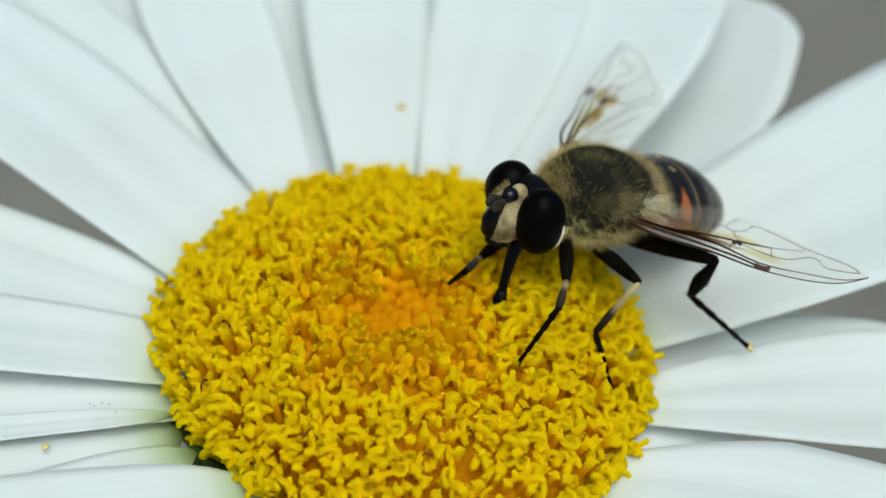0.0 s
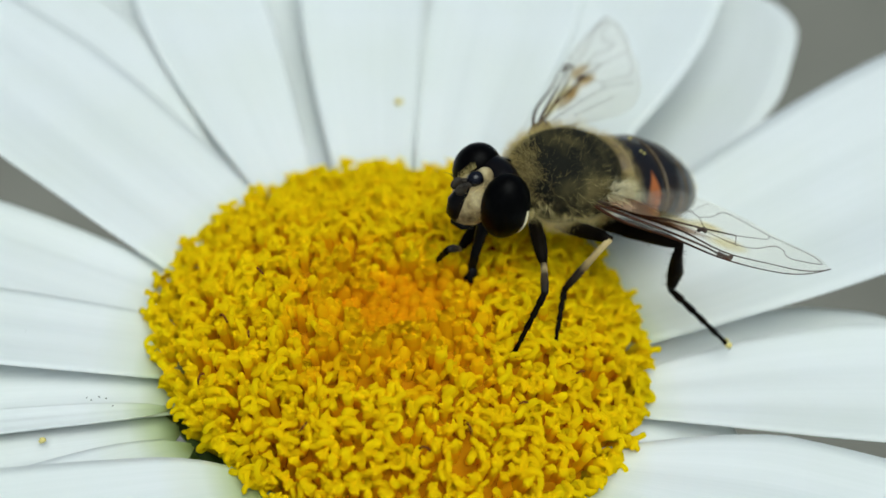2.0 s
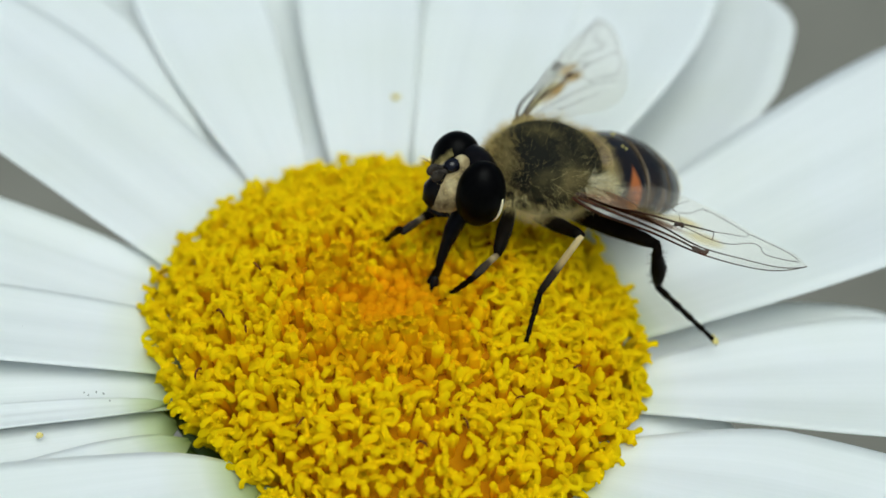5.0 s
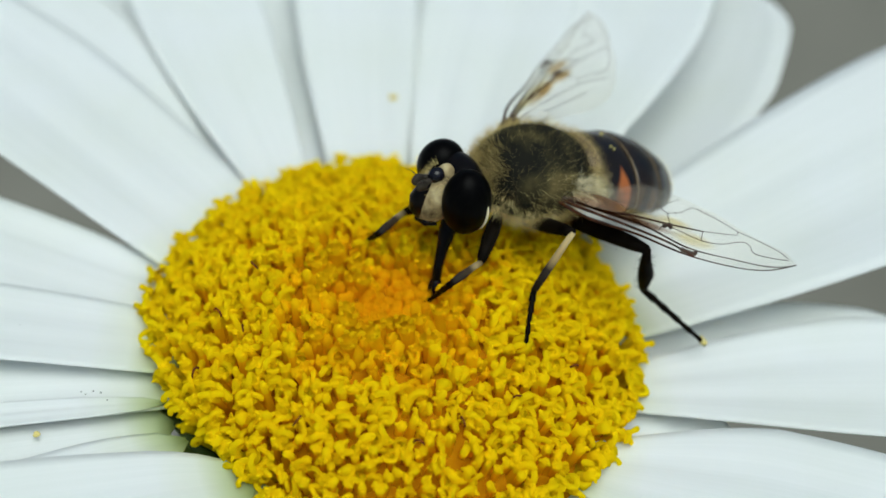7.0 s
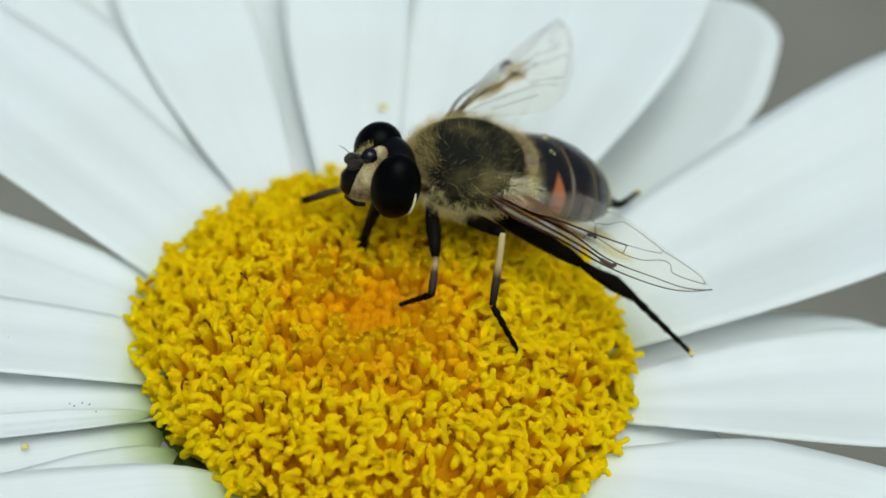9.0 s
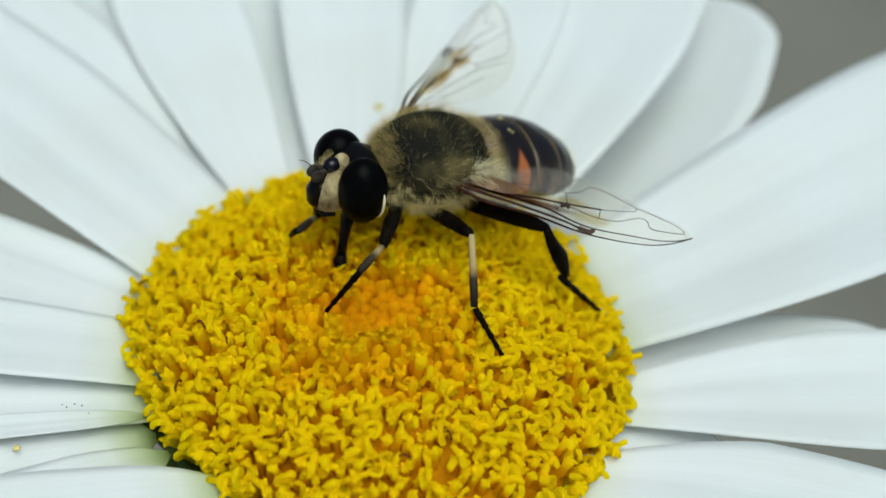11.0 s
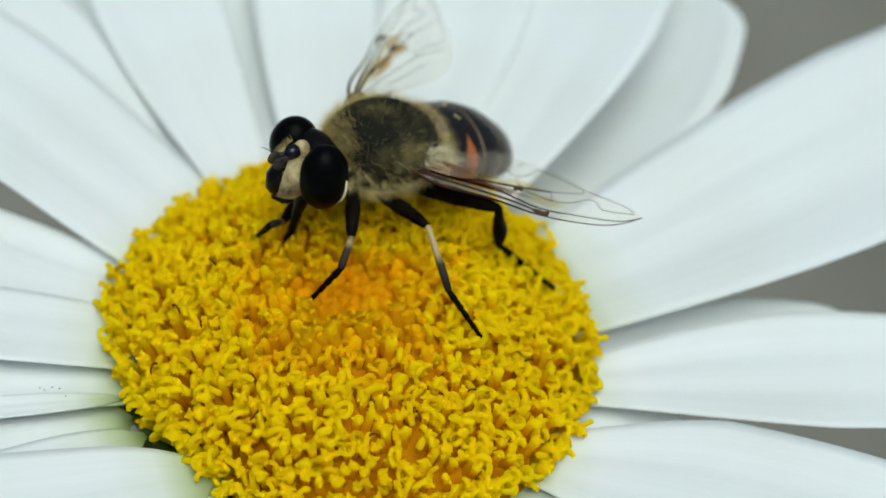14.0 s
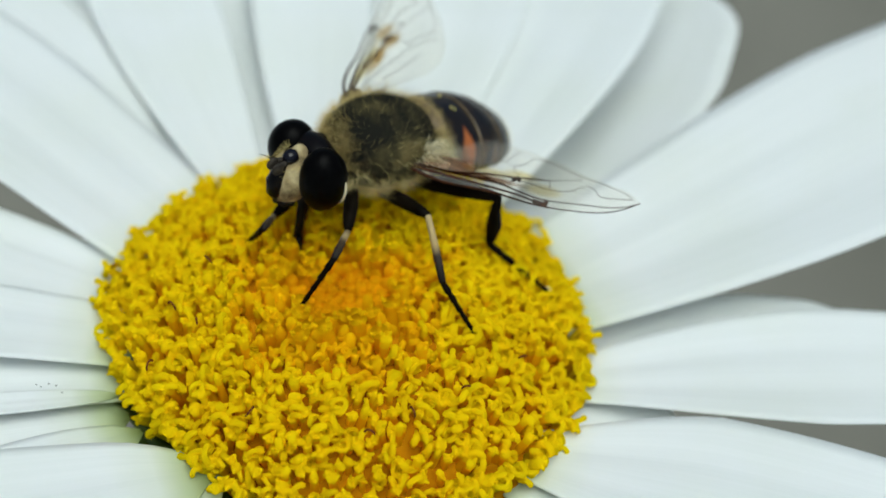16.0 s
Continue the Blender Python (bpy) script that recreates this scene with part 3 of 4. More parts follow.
def peg_floret(seed):
    """A floret that opens: an upright club, closed by a dome or split into a hollow mouth."""
    rng = random.Random(seed)
    v, f = [], []
    h = rng.uniform(0.7, 1.35)
    lean, bow = rng.uniform(-0.2, 0.2), rng.uniform(-0.15, 0.15)
    stem = [(0, 0, -0.6), (0, 0, h * 0.35), (lean * 0.4, bow * 0.4, h * 0.7), (lean * 0.8, bow, h * 0.93)]
    if seed % 4:
        strip(v, f, stem + [(lean, bow, h + 0.06), (lean, bow, h + 0.18), (lean, bow, h + 0.23)], [0.22, 0.26, 0.25, 0.25, 0.19, 0.10, 0.03], 8)
    else:
        strip(v, f, stem + [(lean, bow, h + 0.05), (lean, bow, h + 0.06), (lean, bow, h - 0.04), (lean, bow, h - 0.22)], [0.24, 0.27, 0.27, 0.31, 0.35, 0.27, 0.17, 0.10], 10)
        for k in range(3):
            a = seed + k * 2.1
            strip(v, f, [(lean + 0.22 * math.cos(a), bow + 0.22 * math.sin(a), h - 0.1), (lean + 0.30 * math.cos(a), bow + 0.30 * math.sin(a), h + 0.12), (lean + 0.38 * math.cos(a), bow + 0.38 * math.sin(a), h + 0.20)],
                  [0.12, 0.10, 0.05], 5)
    return v, f, 16


def bud_floret(seed):
    """A closed bud: a rounded pebble."""
    rng = random.Random(seed)
    v, f = [], []
    h = rng.uniform(0.40, 0.66)
    strip(v, f, [(0, 0, -0.6), (0, 0, 0.0), (0, 0, h * 0.5), (0, 0, h * 0.82), (0, 0, h * 0.97), (0, 0, h)], [0.24, 0.29, 0.285, 0.215, 0.11, 0.03], 9)
    return v, f, 0


def build_florets():
    rng = random.Random(11)
    count = 1850
    kinds = {"rod": [rod_floret(s + 300) for s in range(14)], "cup": [cup_floret(s + 200) for s in range(12)], "hook": [hooked_floret(s) for s in range(30)], "peg": [peg_floret(s + 50) for s in range(8)], "bud": [bud_floret(s + 90) for s in range(5)]}
    meshes = {}
    heap = {}
    picked = []
    spots = [(10.05 * math.sqrt((i + 0.5) / count) + rng.uniform(-0.13, 0.13), i * 2.399963 + rng.uniform(-0.02, 0.02)) for i in range(count)]
    # a last close ring that leans out over the petals
    spots += [(9.9 + rng.uniform(-0.15, 0.20), 2 * math.pi * (k + rng.uniform(-0.3, 0.3)) / 100) for k in range(100)]
    spots = [(min(r, 9.68), a, 0.0) for r, a in spots]
    # low ones that hang over the gap between the petals' feet
    spots += [(9.75 + rng.uniform(-0.1, 0.25), radians(-166 + 1.9 * k + rng.uniform(-0.6, 0.6)), 0.35 + 0.45 * (k % 2)) for k in range(13)]
    for r, a, hang in spots:
        # the dip's edge is ragged
        ragged = 0.35 * math.sin(2 * a + 0.6) + 0.25 * math.sin(5 * a)
        kind = "bud" if r < 1.75 + ragged + rng.uniform(-0.2, 0.3) else "peg" if r < 3.1 + ragged + rng.uniform(-0.8, 0.8) else "hook"
        if kind == "hook" and rng.random() < 0.12 + 0.50 * max(0.0, math.cos(a - 0.5)):
            kind = "cup"
        if kind == "hook" and r < 9.0 and rng.random() < (0.42 if r * math.sin(a) < -2.0 else 0.15):
            kind = "rod"
        mat = BUD if kind == "bud" else FLORET_INNER if r < 3.7 - 1.0 * math.sin(a) + ragged + rng.uniform(-1.1, 1.1) else FLORET_RIM if r > 9.25 + rng.uniform(-0.4, 0.5) else FLORET
        slope = (crown(r + 0.2) - crown(max(0, r - 0.2))) / 0.4
        tilt = math.atan(-slope) * (0.35 if r < 8.5 else 0.35 + 0.3 * (r - 8.5) if r > 3 else 0.2) + (0.1 * rng.random() if r > 9.6 else 0)
        pick = rng.randrange(len(kinds[kind]))
        z = crown(r) - hang + rng.uniform(-0.12, 0.12) - (1.4 if kind in ("hook", "cup") else 1.95 if kind == "rod" else 0.95 if kind == "peg" else 0.5)
        w = 1 + (rim(a) - 1) * (r / DISC) ** 2
        m = (Matrix.Translation((r * w * math.cos(a) + off_x(r), r * w * math.sin(a) + off_y(r), z)) @ Matrix.Rotation(a, 4, 'Z') @ Matrix.Rotation(tilt + rng.uniform(-0.2, 0.2), 4, 'Y')
             @ Matrix.Rotation(rng.uniform(-0.2, 0.2), 4, 'X') @ Matrix.Rotation(rng.uniform(0, 6.28), 4, 'Z') @ Matrix.Scale(rng.uniform(0.80, 1.10), 4))
        # the front of the disc is nearest
        picked.append((r * math.sin(a), kind, pick, mat, m))
    picked.sort(key=lambda q: q[0])
    for k, (y, kind, pick, mat, m) in enumerate(picked):
        v, f, low = kinds[kind][pick]
        # lower faces get a tube material; TUBE has the gaps' shade in its colour
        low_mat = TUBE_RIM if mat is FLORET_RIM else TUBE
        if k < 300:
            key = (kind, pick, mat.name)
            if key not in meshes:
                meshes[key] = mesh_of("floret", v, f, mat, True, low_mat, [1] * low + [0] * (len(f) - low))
            ob = new("floret", meshes[key])
            ob.parent = daisy
            s = m.copy()
            s.translation *= MM
            ob.matrix_basis = s
        else:
            vs, fs, idx = heap.setdefault(mat.name, ([], [], []))
            idx.extend([1] * low + [0] * (len(f) - low))
            base = len(vs)
            vs.extend(tuple(m @ Vector(p)) for p in v)
            fs.extend(tuple(base + q for q in face) for face in f)
    for name, (vs, fs, idx) in heap.items():
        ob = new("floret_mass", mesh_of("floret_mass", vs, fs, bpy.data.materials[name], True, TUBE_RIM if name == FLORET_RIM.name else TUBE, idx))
        ob.parent = daisy
        tagged(ob, kind="stuff")


build_receptacle()
build_stem()
build_calyx()
build_bracts()
build_petals()
build_florets()


def build_withered_styles():
    rng = random.Random(17)
    for x, y, z, turn in STYLES:
        bm = bmesh.new()
        R = rng.uniform(0.16, 0.28)
        tube(bm, [(R * math.cos(w), 0, R * 0.8 * math.sin(w)) for w in (0.1, 0.7, 1.3, 1.9, 2.5, 3.0)], [0.05, 0.055, 0.05, 0.05, 0.045, 0.03], 5)
        place(part("withered_style", bm, STIGMA, daisy, "withered brown style"), x, y, z, rng.uniform(-25, 25), 0, turn)


# withered styles between the florets
STYLES = [(-9.9, 2.9, 1.3, 40), (-9.7, 1.5, 1.5, 20), (-6.8, -1.2, 3.4, 130), (-5.5, 0.7, 4.2, 130), (-5.7, -2.1, 3.6, 100), (9.9, -2.2, 1.0, 30), (4.9, -5.0, 3.5, 0),
          (-3.3, -6.3, 3.4, 60), (1.2, -7.0, 3.2, 160), (7.2, -3.0, 3.1, 20), (-7.4, -3.6, 2.6, 75), (2.8, -6.2, 3.5, 110)]
build_withered_styles()


def build_specks():
    for n, (x, y, z, r, dark) in enumerate(SPECKS):
        rng = random.Random(n)
        bm = bmesh.new()
        for k in range(1 if dark else 3):
            ball(bm, (rng.uniform(-0.5, 0.5) * r, rng.uniform(-0.5, 0.5) * r, 0.35 * r), (r * rng.uniform(0.6, 1), r * rng.uniform(0.5, 0.9), r * 0.6), 10, 7)
        ob = place(part("dark_speck" if dark else "pollen_clump", bm, SOOT if dark else POLLEN, None), x, y, z)
        if dark:
            tagged(ob, "tiny dark speck lying on a white petal", "speck", "specks on the petals")
        else:
            tagged(ob, "small clump of yellow pollen on a white petal", "pollen", "pollen on the petals")


# x, y, z, size, dark or not
SPECKS = [(-0.32, 14.87, 1.75, 0.220, False), (-13.35, -5.31, 0.68, 0.130, False), (-11.93, -3.39, 0.78, 0.050, True), (-11.64, -3.15, 0.71, 0.045, True), (-11.35, -3.17, 0.68, 0.050, True), (-14.98, -0.63, 1.55, 0.050, True), (-6.40, -7.24, 0.59, 0.060, True), (-11.04, -3.53, 0.68, 0.040, True), (-12.09, -3.28, 0.78, 0.040, True)]
build_specks()


# ---- hoverfly ----
BODY_ROWS = [
    (0, 8.04, 4.12, 6.26, 209.1, -18.4, 3.1),
    (0.5, 8.19, 3.23, 6.12, 213.7, -16.5, 1.3),
    (1, 7.78, 3.37, 6.55, 212.6, -21.2, 0.4),
    (1.5, 7.06, 3.90, 6.69, 208.9, -14.9, 1.5),
    (2, 6.89, 4.55, 6.45, 208.3, -16.8, 0.1),
    (2.5, 6.59, 4.38, 6.51, 207.2, -18.1, 0.6),
    (3, 6.75, 4.57, 6.43, 205.9, -19.9, 2.0),
    (3.5, 6.81, 4.67, 6.47, 204.3, -18.8, 2.1),
    (4, 6.60, 4.78, 6.48, 204.4, -18.8, 1.8),
    (6.5, 5.86, 4.08, 6.63, 205.8, -14.7, 1.9),
    (7, 5.78, 4.21, 6.62, 205.4, -14.4, 1.3),
    (7.5, 5.79, 4.59, 6.66, 204.0, -15.4, 0.0),
    (8, 4.72, 4.76, 6.80, 200.2, -17.0, -0.5),
    (8.5, 4.44, 5.09, 6.73, 200.2, -14.3, -2.0),
    (9, 3.61, 4.82, 6.82, 199.7, -18.0, -0.6),
    (9.5, 2.25, 5.07, 6.85, 199.7, -12.3, 1.6),
    (10, 2.17, 5.24, 6.79, 201.5, -9.7, 3.9),
    (12.5, 2.23, 5.25, 6.87, 214.6, -18.6, -1.7),
    (13, 1.97, 5.35, 6.87, 215.2, -18.5, -2.0),
    (13.5, 1.53, 5.16, 6.89, 216.0, -17.4, -2.2),
    (14, 1.37, 5.16, 6.91, 214.9, -17.5, -0.6),
    (14.5, 1.43, 4.85, 6.84, 217.2, -15.9, -1.5),
    (15, 1.52, 5.10, 6.92, 217.0, -13.5, -2.5),
    (15.5, 1.53, 5.38, 6.96, 217.0, -14.0, -2.3),
    (16, 1.48, 5.29, 6.93, 216.9, -13.8, -1.5),
]
FEET = {
    'front_left': [
        (0, 4.5, -3.0, 3.7),
        (0.5, 4.4, -3.3, 3.7),
        (1, 4.5, -3.1, 3.7),
        (1.5, 4.5, -2.9, 3.7),
        (2, 4.5, -2.8, 3.7),
        (2.5, 2.38, 1.0, 4.1),
        (3, 2.31, 0.7, 4.0),
        (3.5, 2.3, 0.3, 3.6),
        (4, 2.4, -0.12, 3.62),
        (6.5, 1.6, 0.0, 3.3),
        (7, 1.5, 0.08, 3.22),
        (7.5, 1.7, -0.02, 3.32),
        (8, 1.1, 0.6, 3.1),
        (8.5, 0.7, 0.6, 3.0),
        (9, 0.7, 0.6, 3.0),
        (9.5, -1.0, 0.4, 3.1),
        (10, -2.3, 0.1, 3.6),
        (12.5, -1.7, -0.76, 3.47),
        (13, -1.7, -0.76, 3.47),
        (13.5, -1.7, -0.76, 3.47),
        (14, -1.7, -0.76, 3.47),
        (14.5, -1.69, -0.88, 3.49),
        (15, -1.69, -1.82, 3.73),
        (15.5, -1.79, -1.7, 3.71),
        (16, -1.9, -1.74, 3.74),
    ],
    'mid_left': [
        (0, 8.5, -2.4, 2.0),
        (0.5, 7.1, -2.5, 2.9),
        (1, 7.1, -1.9, 3.0),
        (1.5, 7.0, -1.7, 3.0),
        (2, 6.3, -1.6, 3.3),
        (2.5, 5.5, -2.5, 3.5),
        (3, 5.4, -2.6, 3.5),
        (3.5, 5.4, -2.4, 3.5),
        (4, 5.3, -2.4, 3.6),
        (6.5, 5.3, -2.3, 3.6),
        (7, 5.3, -2.4, 3.6),
        (7.5, 5.3, -2.3, 3.6),
        (8, 5.3, -2.3, 3.6),
        (8.5, 5.4, -2.3, 3.6),
        (9, 5.5, -2.3, 3.5),
        (9.5, 5.4, -2.3, 3.6),
        (10, 5.1, -2.3, 3.6),
        (12.5, 5.3, -2.3, 3.6),
        (13, 5.3, -2.3, 3.6),
        (13.5, 5.3, -2.3, 3.6),
        (14, 5.3, -2.3, 3.6),
        (14.5, 5.2, -2.3, 3.6),
        (15, 5.3, -2.1, 3.6),
        (15.5, 5.3, -2.1, 3.6),
        (16, 5.2, -2.1, 3.6),
    ],
    'hind_left': [
        (0, 14.6, 0.2, 1.6),
        (0.5, 13.7, -0.2, 1.6),
        (1, 13.8, -0.2, 1.6),
        (1.5, 13.8, 0.0, 1.6),
        (2, 13.8, 0.0, 1.6),
        (2.5, 13.8, -0.1, 1.6),
        (3, 13.7, -0.2, 1.6),
        (3.5, 13.8, -0.0, 1.6),
        (4, 13.8, -0.1, 1.6),
        (6.5, 13.0, -0.1, 1.6),
        (7, 13.0, -0.2, 1.6),
        (7.5, 13.0, -0.2, 1.6),
        (8, 12.9, -0.2, 1.6),
        (8.5, 13.0, -0.2, 1.6),
        (9, 12.9, -0.2, 1.6),
        (9.5, 9.42, 1.47, 1.6),
        (10, 9.32, 1.49, 1.6),
        (12.5, 8.99, 2.06, 1.74),
        (13, 9.0, 2.18, 1.72),
        (13.5, 8.99, 2.06, 1.74),
        (14, 8.99, 2.06, 1.74),
        (14.5, 8.99, 1.94, 1.77),
        (15, 9.1, 2.0, 1.7),
        (15.5, 8.99, 1.94, 1.77),
        (16, 8.8, 1.6, 2.0),
    ],
    'front_right': [
        (0, 1.9, 1.3, 3.6),
        (0.5, 2.1, 1.4, 3.7),
        (1, 1.8, 1.5, 3.6),
        (1.5, 1.3, 1.7, 3.6),
        (2, 1.4, 2.0, 3.7),
        (2.5, 1.5, 2.5, 3.8),
        (3, 1.2, 2.8, 3.8),
        (3.5, 1.0, 3.2, 3.9),
        (4, 0.5, 2.8, 3.8),
        (6.5, -1.1, 3.0, 3.9),
        (7, -1.1, 2.8, 3.8),
        (7.5, -1.2, 3.1, 3.9),
        (8, -1.6, 4.46, 3.84),
        (8.5, -3.18, 6.26, 3.22),
        (9, -3.67, 6.79, 2.89),
        (9.5, -3.69, 3.83, 3.3),
        (10, -3.84, 3.97, 3.3),
        (12.5, -3.6, 3.4, 3.8),
        (13, -3.6, 3.4, 3.8),
        (13.5, -3.7, 3.18, 3.82),
        (14, -4.0, 2.58, 3.82),
        (14.5, -5.1, 2.58, 3.62),
        (15, -3.9, 2.0, 3.9),
        (15.5, -3.9, 2.2, 3.9),
        (16, -4.0, 2.2, 3.9),
    ],
}

fly = new("hoverfly")
tagged(fly, "dark furry hoverfly with orange-marked abdomen, feeding on the daisy", "hoverfly")


def fur(bm, where, count, length, thick, seed, lay=(-0.5, 0, 0), keep=None):
    """Short hairs on an ellipsoid (centre, radii), combed by lay."""
    rng = random.Random(seed)
    (cx, cy, cz), (rx, ry, rz) = where
    made = 0
    while made < count:
        d = Vector((rng.gauss(0, 1), rng.gauss(0, 1), rng.gauss(0, 1))).normalized()
        p = Vector((cx + d.x * rx, cy + d.y * ry, cz + d.z * rz))
        if keep and not keep(p, d):
            continue
        made += 1
        nrm = Vector((d.x / rx, d.y / ry, d.z / rz)).normalized()
        q = nrm + Vector(lay) * rng.uniform(0.4, 1.3) + Vector((rng.uniform(-0.4, 0.4), rng.uniform(-0.4, 0.4), rng.uniform(-0.4, 0.4)))
        if length > 0.3:
            # long hair clings together in tufts
            q += Vector((math.sin(7 * p.x + 3 * p.z), math.sin(6 * p.y + 4 * p.x + 1), math.sin(7 * p.z + 3 * p.y))) * 0.40
        q.normalize()
        tip = p + q * length * rng.uniform(0.6, 1.25)
        s = q.orthogonal().normalized() * thick
        t = q.cross(s).normalized() * thick
        p = p - nrm * 0.12
        a, b, c = bm.verts.new(p + s), bm.verts.new(p - s * 0.5 + t * 0.86), bm.verts.new(p - s * 0.5 - t * 0.86)
        e = bm.verts.new(tip)
        bm.faces.new((a, b, e))
        bm.faces.new((b, c, e))
        bm.faces.new((c, a, e))


THORAX_AT = ((0.35, 0, 0.16), (2.7, 2.15, 1.84))


def build_body():
    bm = bmesh.new()
    ball(bm, *THORAX_AT, 28, 18)
    part("thorax", bm, THORAX, fly, "olive-brown thorax")
    bm = bmesh.new()
    fur(bm, THORAX_AT, 12000, 0.16, 0.0035, 1, keep=lambda p, d: d.z > -0.6 and abs(d.x) < 0.9)
    part("back_fur", bm, FUR_OLIVE, fly, "short olive-brown fur", False)
    bm = bmesh.new()
    rng = random.Random(8)
    fur(bm, THORAX_AT, 6500, 0.56, 0.006, 2, keep=lambda p, d: rng.random() < 0.06 * (abs(d.y) > 0.75) + max(0.0, 0.02 - d.z) * 1.2)
    part("side_fur", bm, FUR_PALE, fly, "pale yellow fur", False)
    # a longer golden fringe round the edge of the back
    bm = bmesh.new()
    fur(bm, THORAX_AT, 5600, 0.46, 0.005, 9, lay=(0, 0, 0.2), keep=lambda p, d: d.z > -0.1 and rng.random() < max(0.0, abs(d.x) - 0.62) * 1.8 + max(0.0, -d.y - 0.5) * 1.1 + (0.02 if d.z > 0.5 else 0.0))
    part("back_fringe", bm, FUR_GOLD, fly, "golden fringe round the back", False)
    bm = bmesh.new()
    ball(bm, (-1.85, 0, 0.96), (0.62, 1.35, 0.55), 18, 10)
    part("scutellum", bm, BAND, fly, "tawny scutellum")
    bm = bmesh.new()
    fur(bm, ((-1.62, 0, 0.6), (0.55, 1.75, 0.85)), 2300, 0.54, 0.005, 3, lay=(-0.8, 0, 0.1), keep=lambda p, d: d.z > -0.6)
    part("scutellum_fur", bm, FUR_GOLD, fly, "golden fringe", False)
    # a pale tuft behind each wing's hinge
    for side in (1, -1):
        bm = bmesh.new()
        fur(bm, ((-0.9, side * 1.75, 0.55), (0.75, 0.45, 0.5)), 420, 0.80, 0.010, 12 + side, lay=(-0.7, side * 0.4, 0.25), keep=lambda p, d: d.y * side > 0)
        part("hair_tuft", bm, FUR_CREAM, fly, "long cream hair tuft", False)


def build_abdomen():
    # overlapping plates, each a little proud of the next
    plates = [
        (-1.6, -3.75, 1.8, 2.25, 1.40, 1.60),
        (-3.7, -5.15, 2.25, 2.08, 1.60, 1.50),
        (-5.1, -6.3, 2.05, 1.5, 1.48, 1.12),
        (-6.25, -7.1, 1.45, 0.6, 1.08, 0.5),
    ]
    for k, (x0, x1, w0, w1, h0, h1) in enumerate(plates):
        bm = bmesh.new()
        secs = []
        for i in range(7):
            s = i / 6
            e = 1 + 0.05 * math.sin(math.pi * s)
            mid = 0.00 - 0.26 * (k + s)
            secs.append((x0 + (x1 - x0) * s, (w0 + (w1 - w0) * s) * e, (h0 + (h1 - h0) * s) * e, (h0 + (h1 - h0) * s) * 0.72 * e, mid))
        loft(bm, secs, 28)
        part("tergite", bm, ABDOMEN, fly, "glossy black plate" if k else "glossy black plate with orange side marks")
        bm = bmesh.new()
        x, w, top, bot, mid = secs[-1]
        loft(bm, [(x + 0.08, w * 1.008, top * 1.008, bot * 1.008, mid), (x + 0.02, w * 1.025, top * 1.025, bot * 1.025, mid), (x - 0.05, w * 0.98, top * 0.98, bot * 0.98, mid)], 28)
        part("plate_edge", bm, BAND, fly, "narrow tawny hind edge")
    bm = bmesh.new()
    fur(bm, ((-4.2, 0, -0.55), (2.75, 1.98, 1.25)), 1800, 0.30, 0.0045, 4, lay=(-1.0, 0, 0), keep=lambda p, d: d.x < 0.75 and (abs(d.y) > 0.6 or d.x < -0.55))
    part("abdomen_fur", bm, FUR_CREAM, fly, "thin pale fringe", False)


def build_dusting():
    rng = random.Random(31)
    for k in range(4):
        x, y = rng.uniform(-3.2, -2.5), rng.uniform(-0.9, 0.9)
        bm = bmesh.new()
        ball(bm, (0, 0, 0), (0.05, 0.06, 0.05), 8, 6)
        place(part("pollen_grain", bm, POLLEN, fly), x, y, 1.50 - 0.22 * y * y + 0.10 * (x + 3))


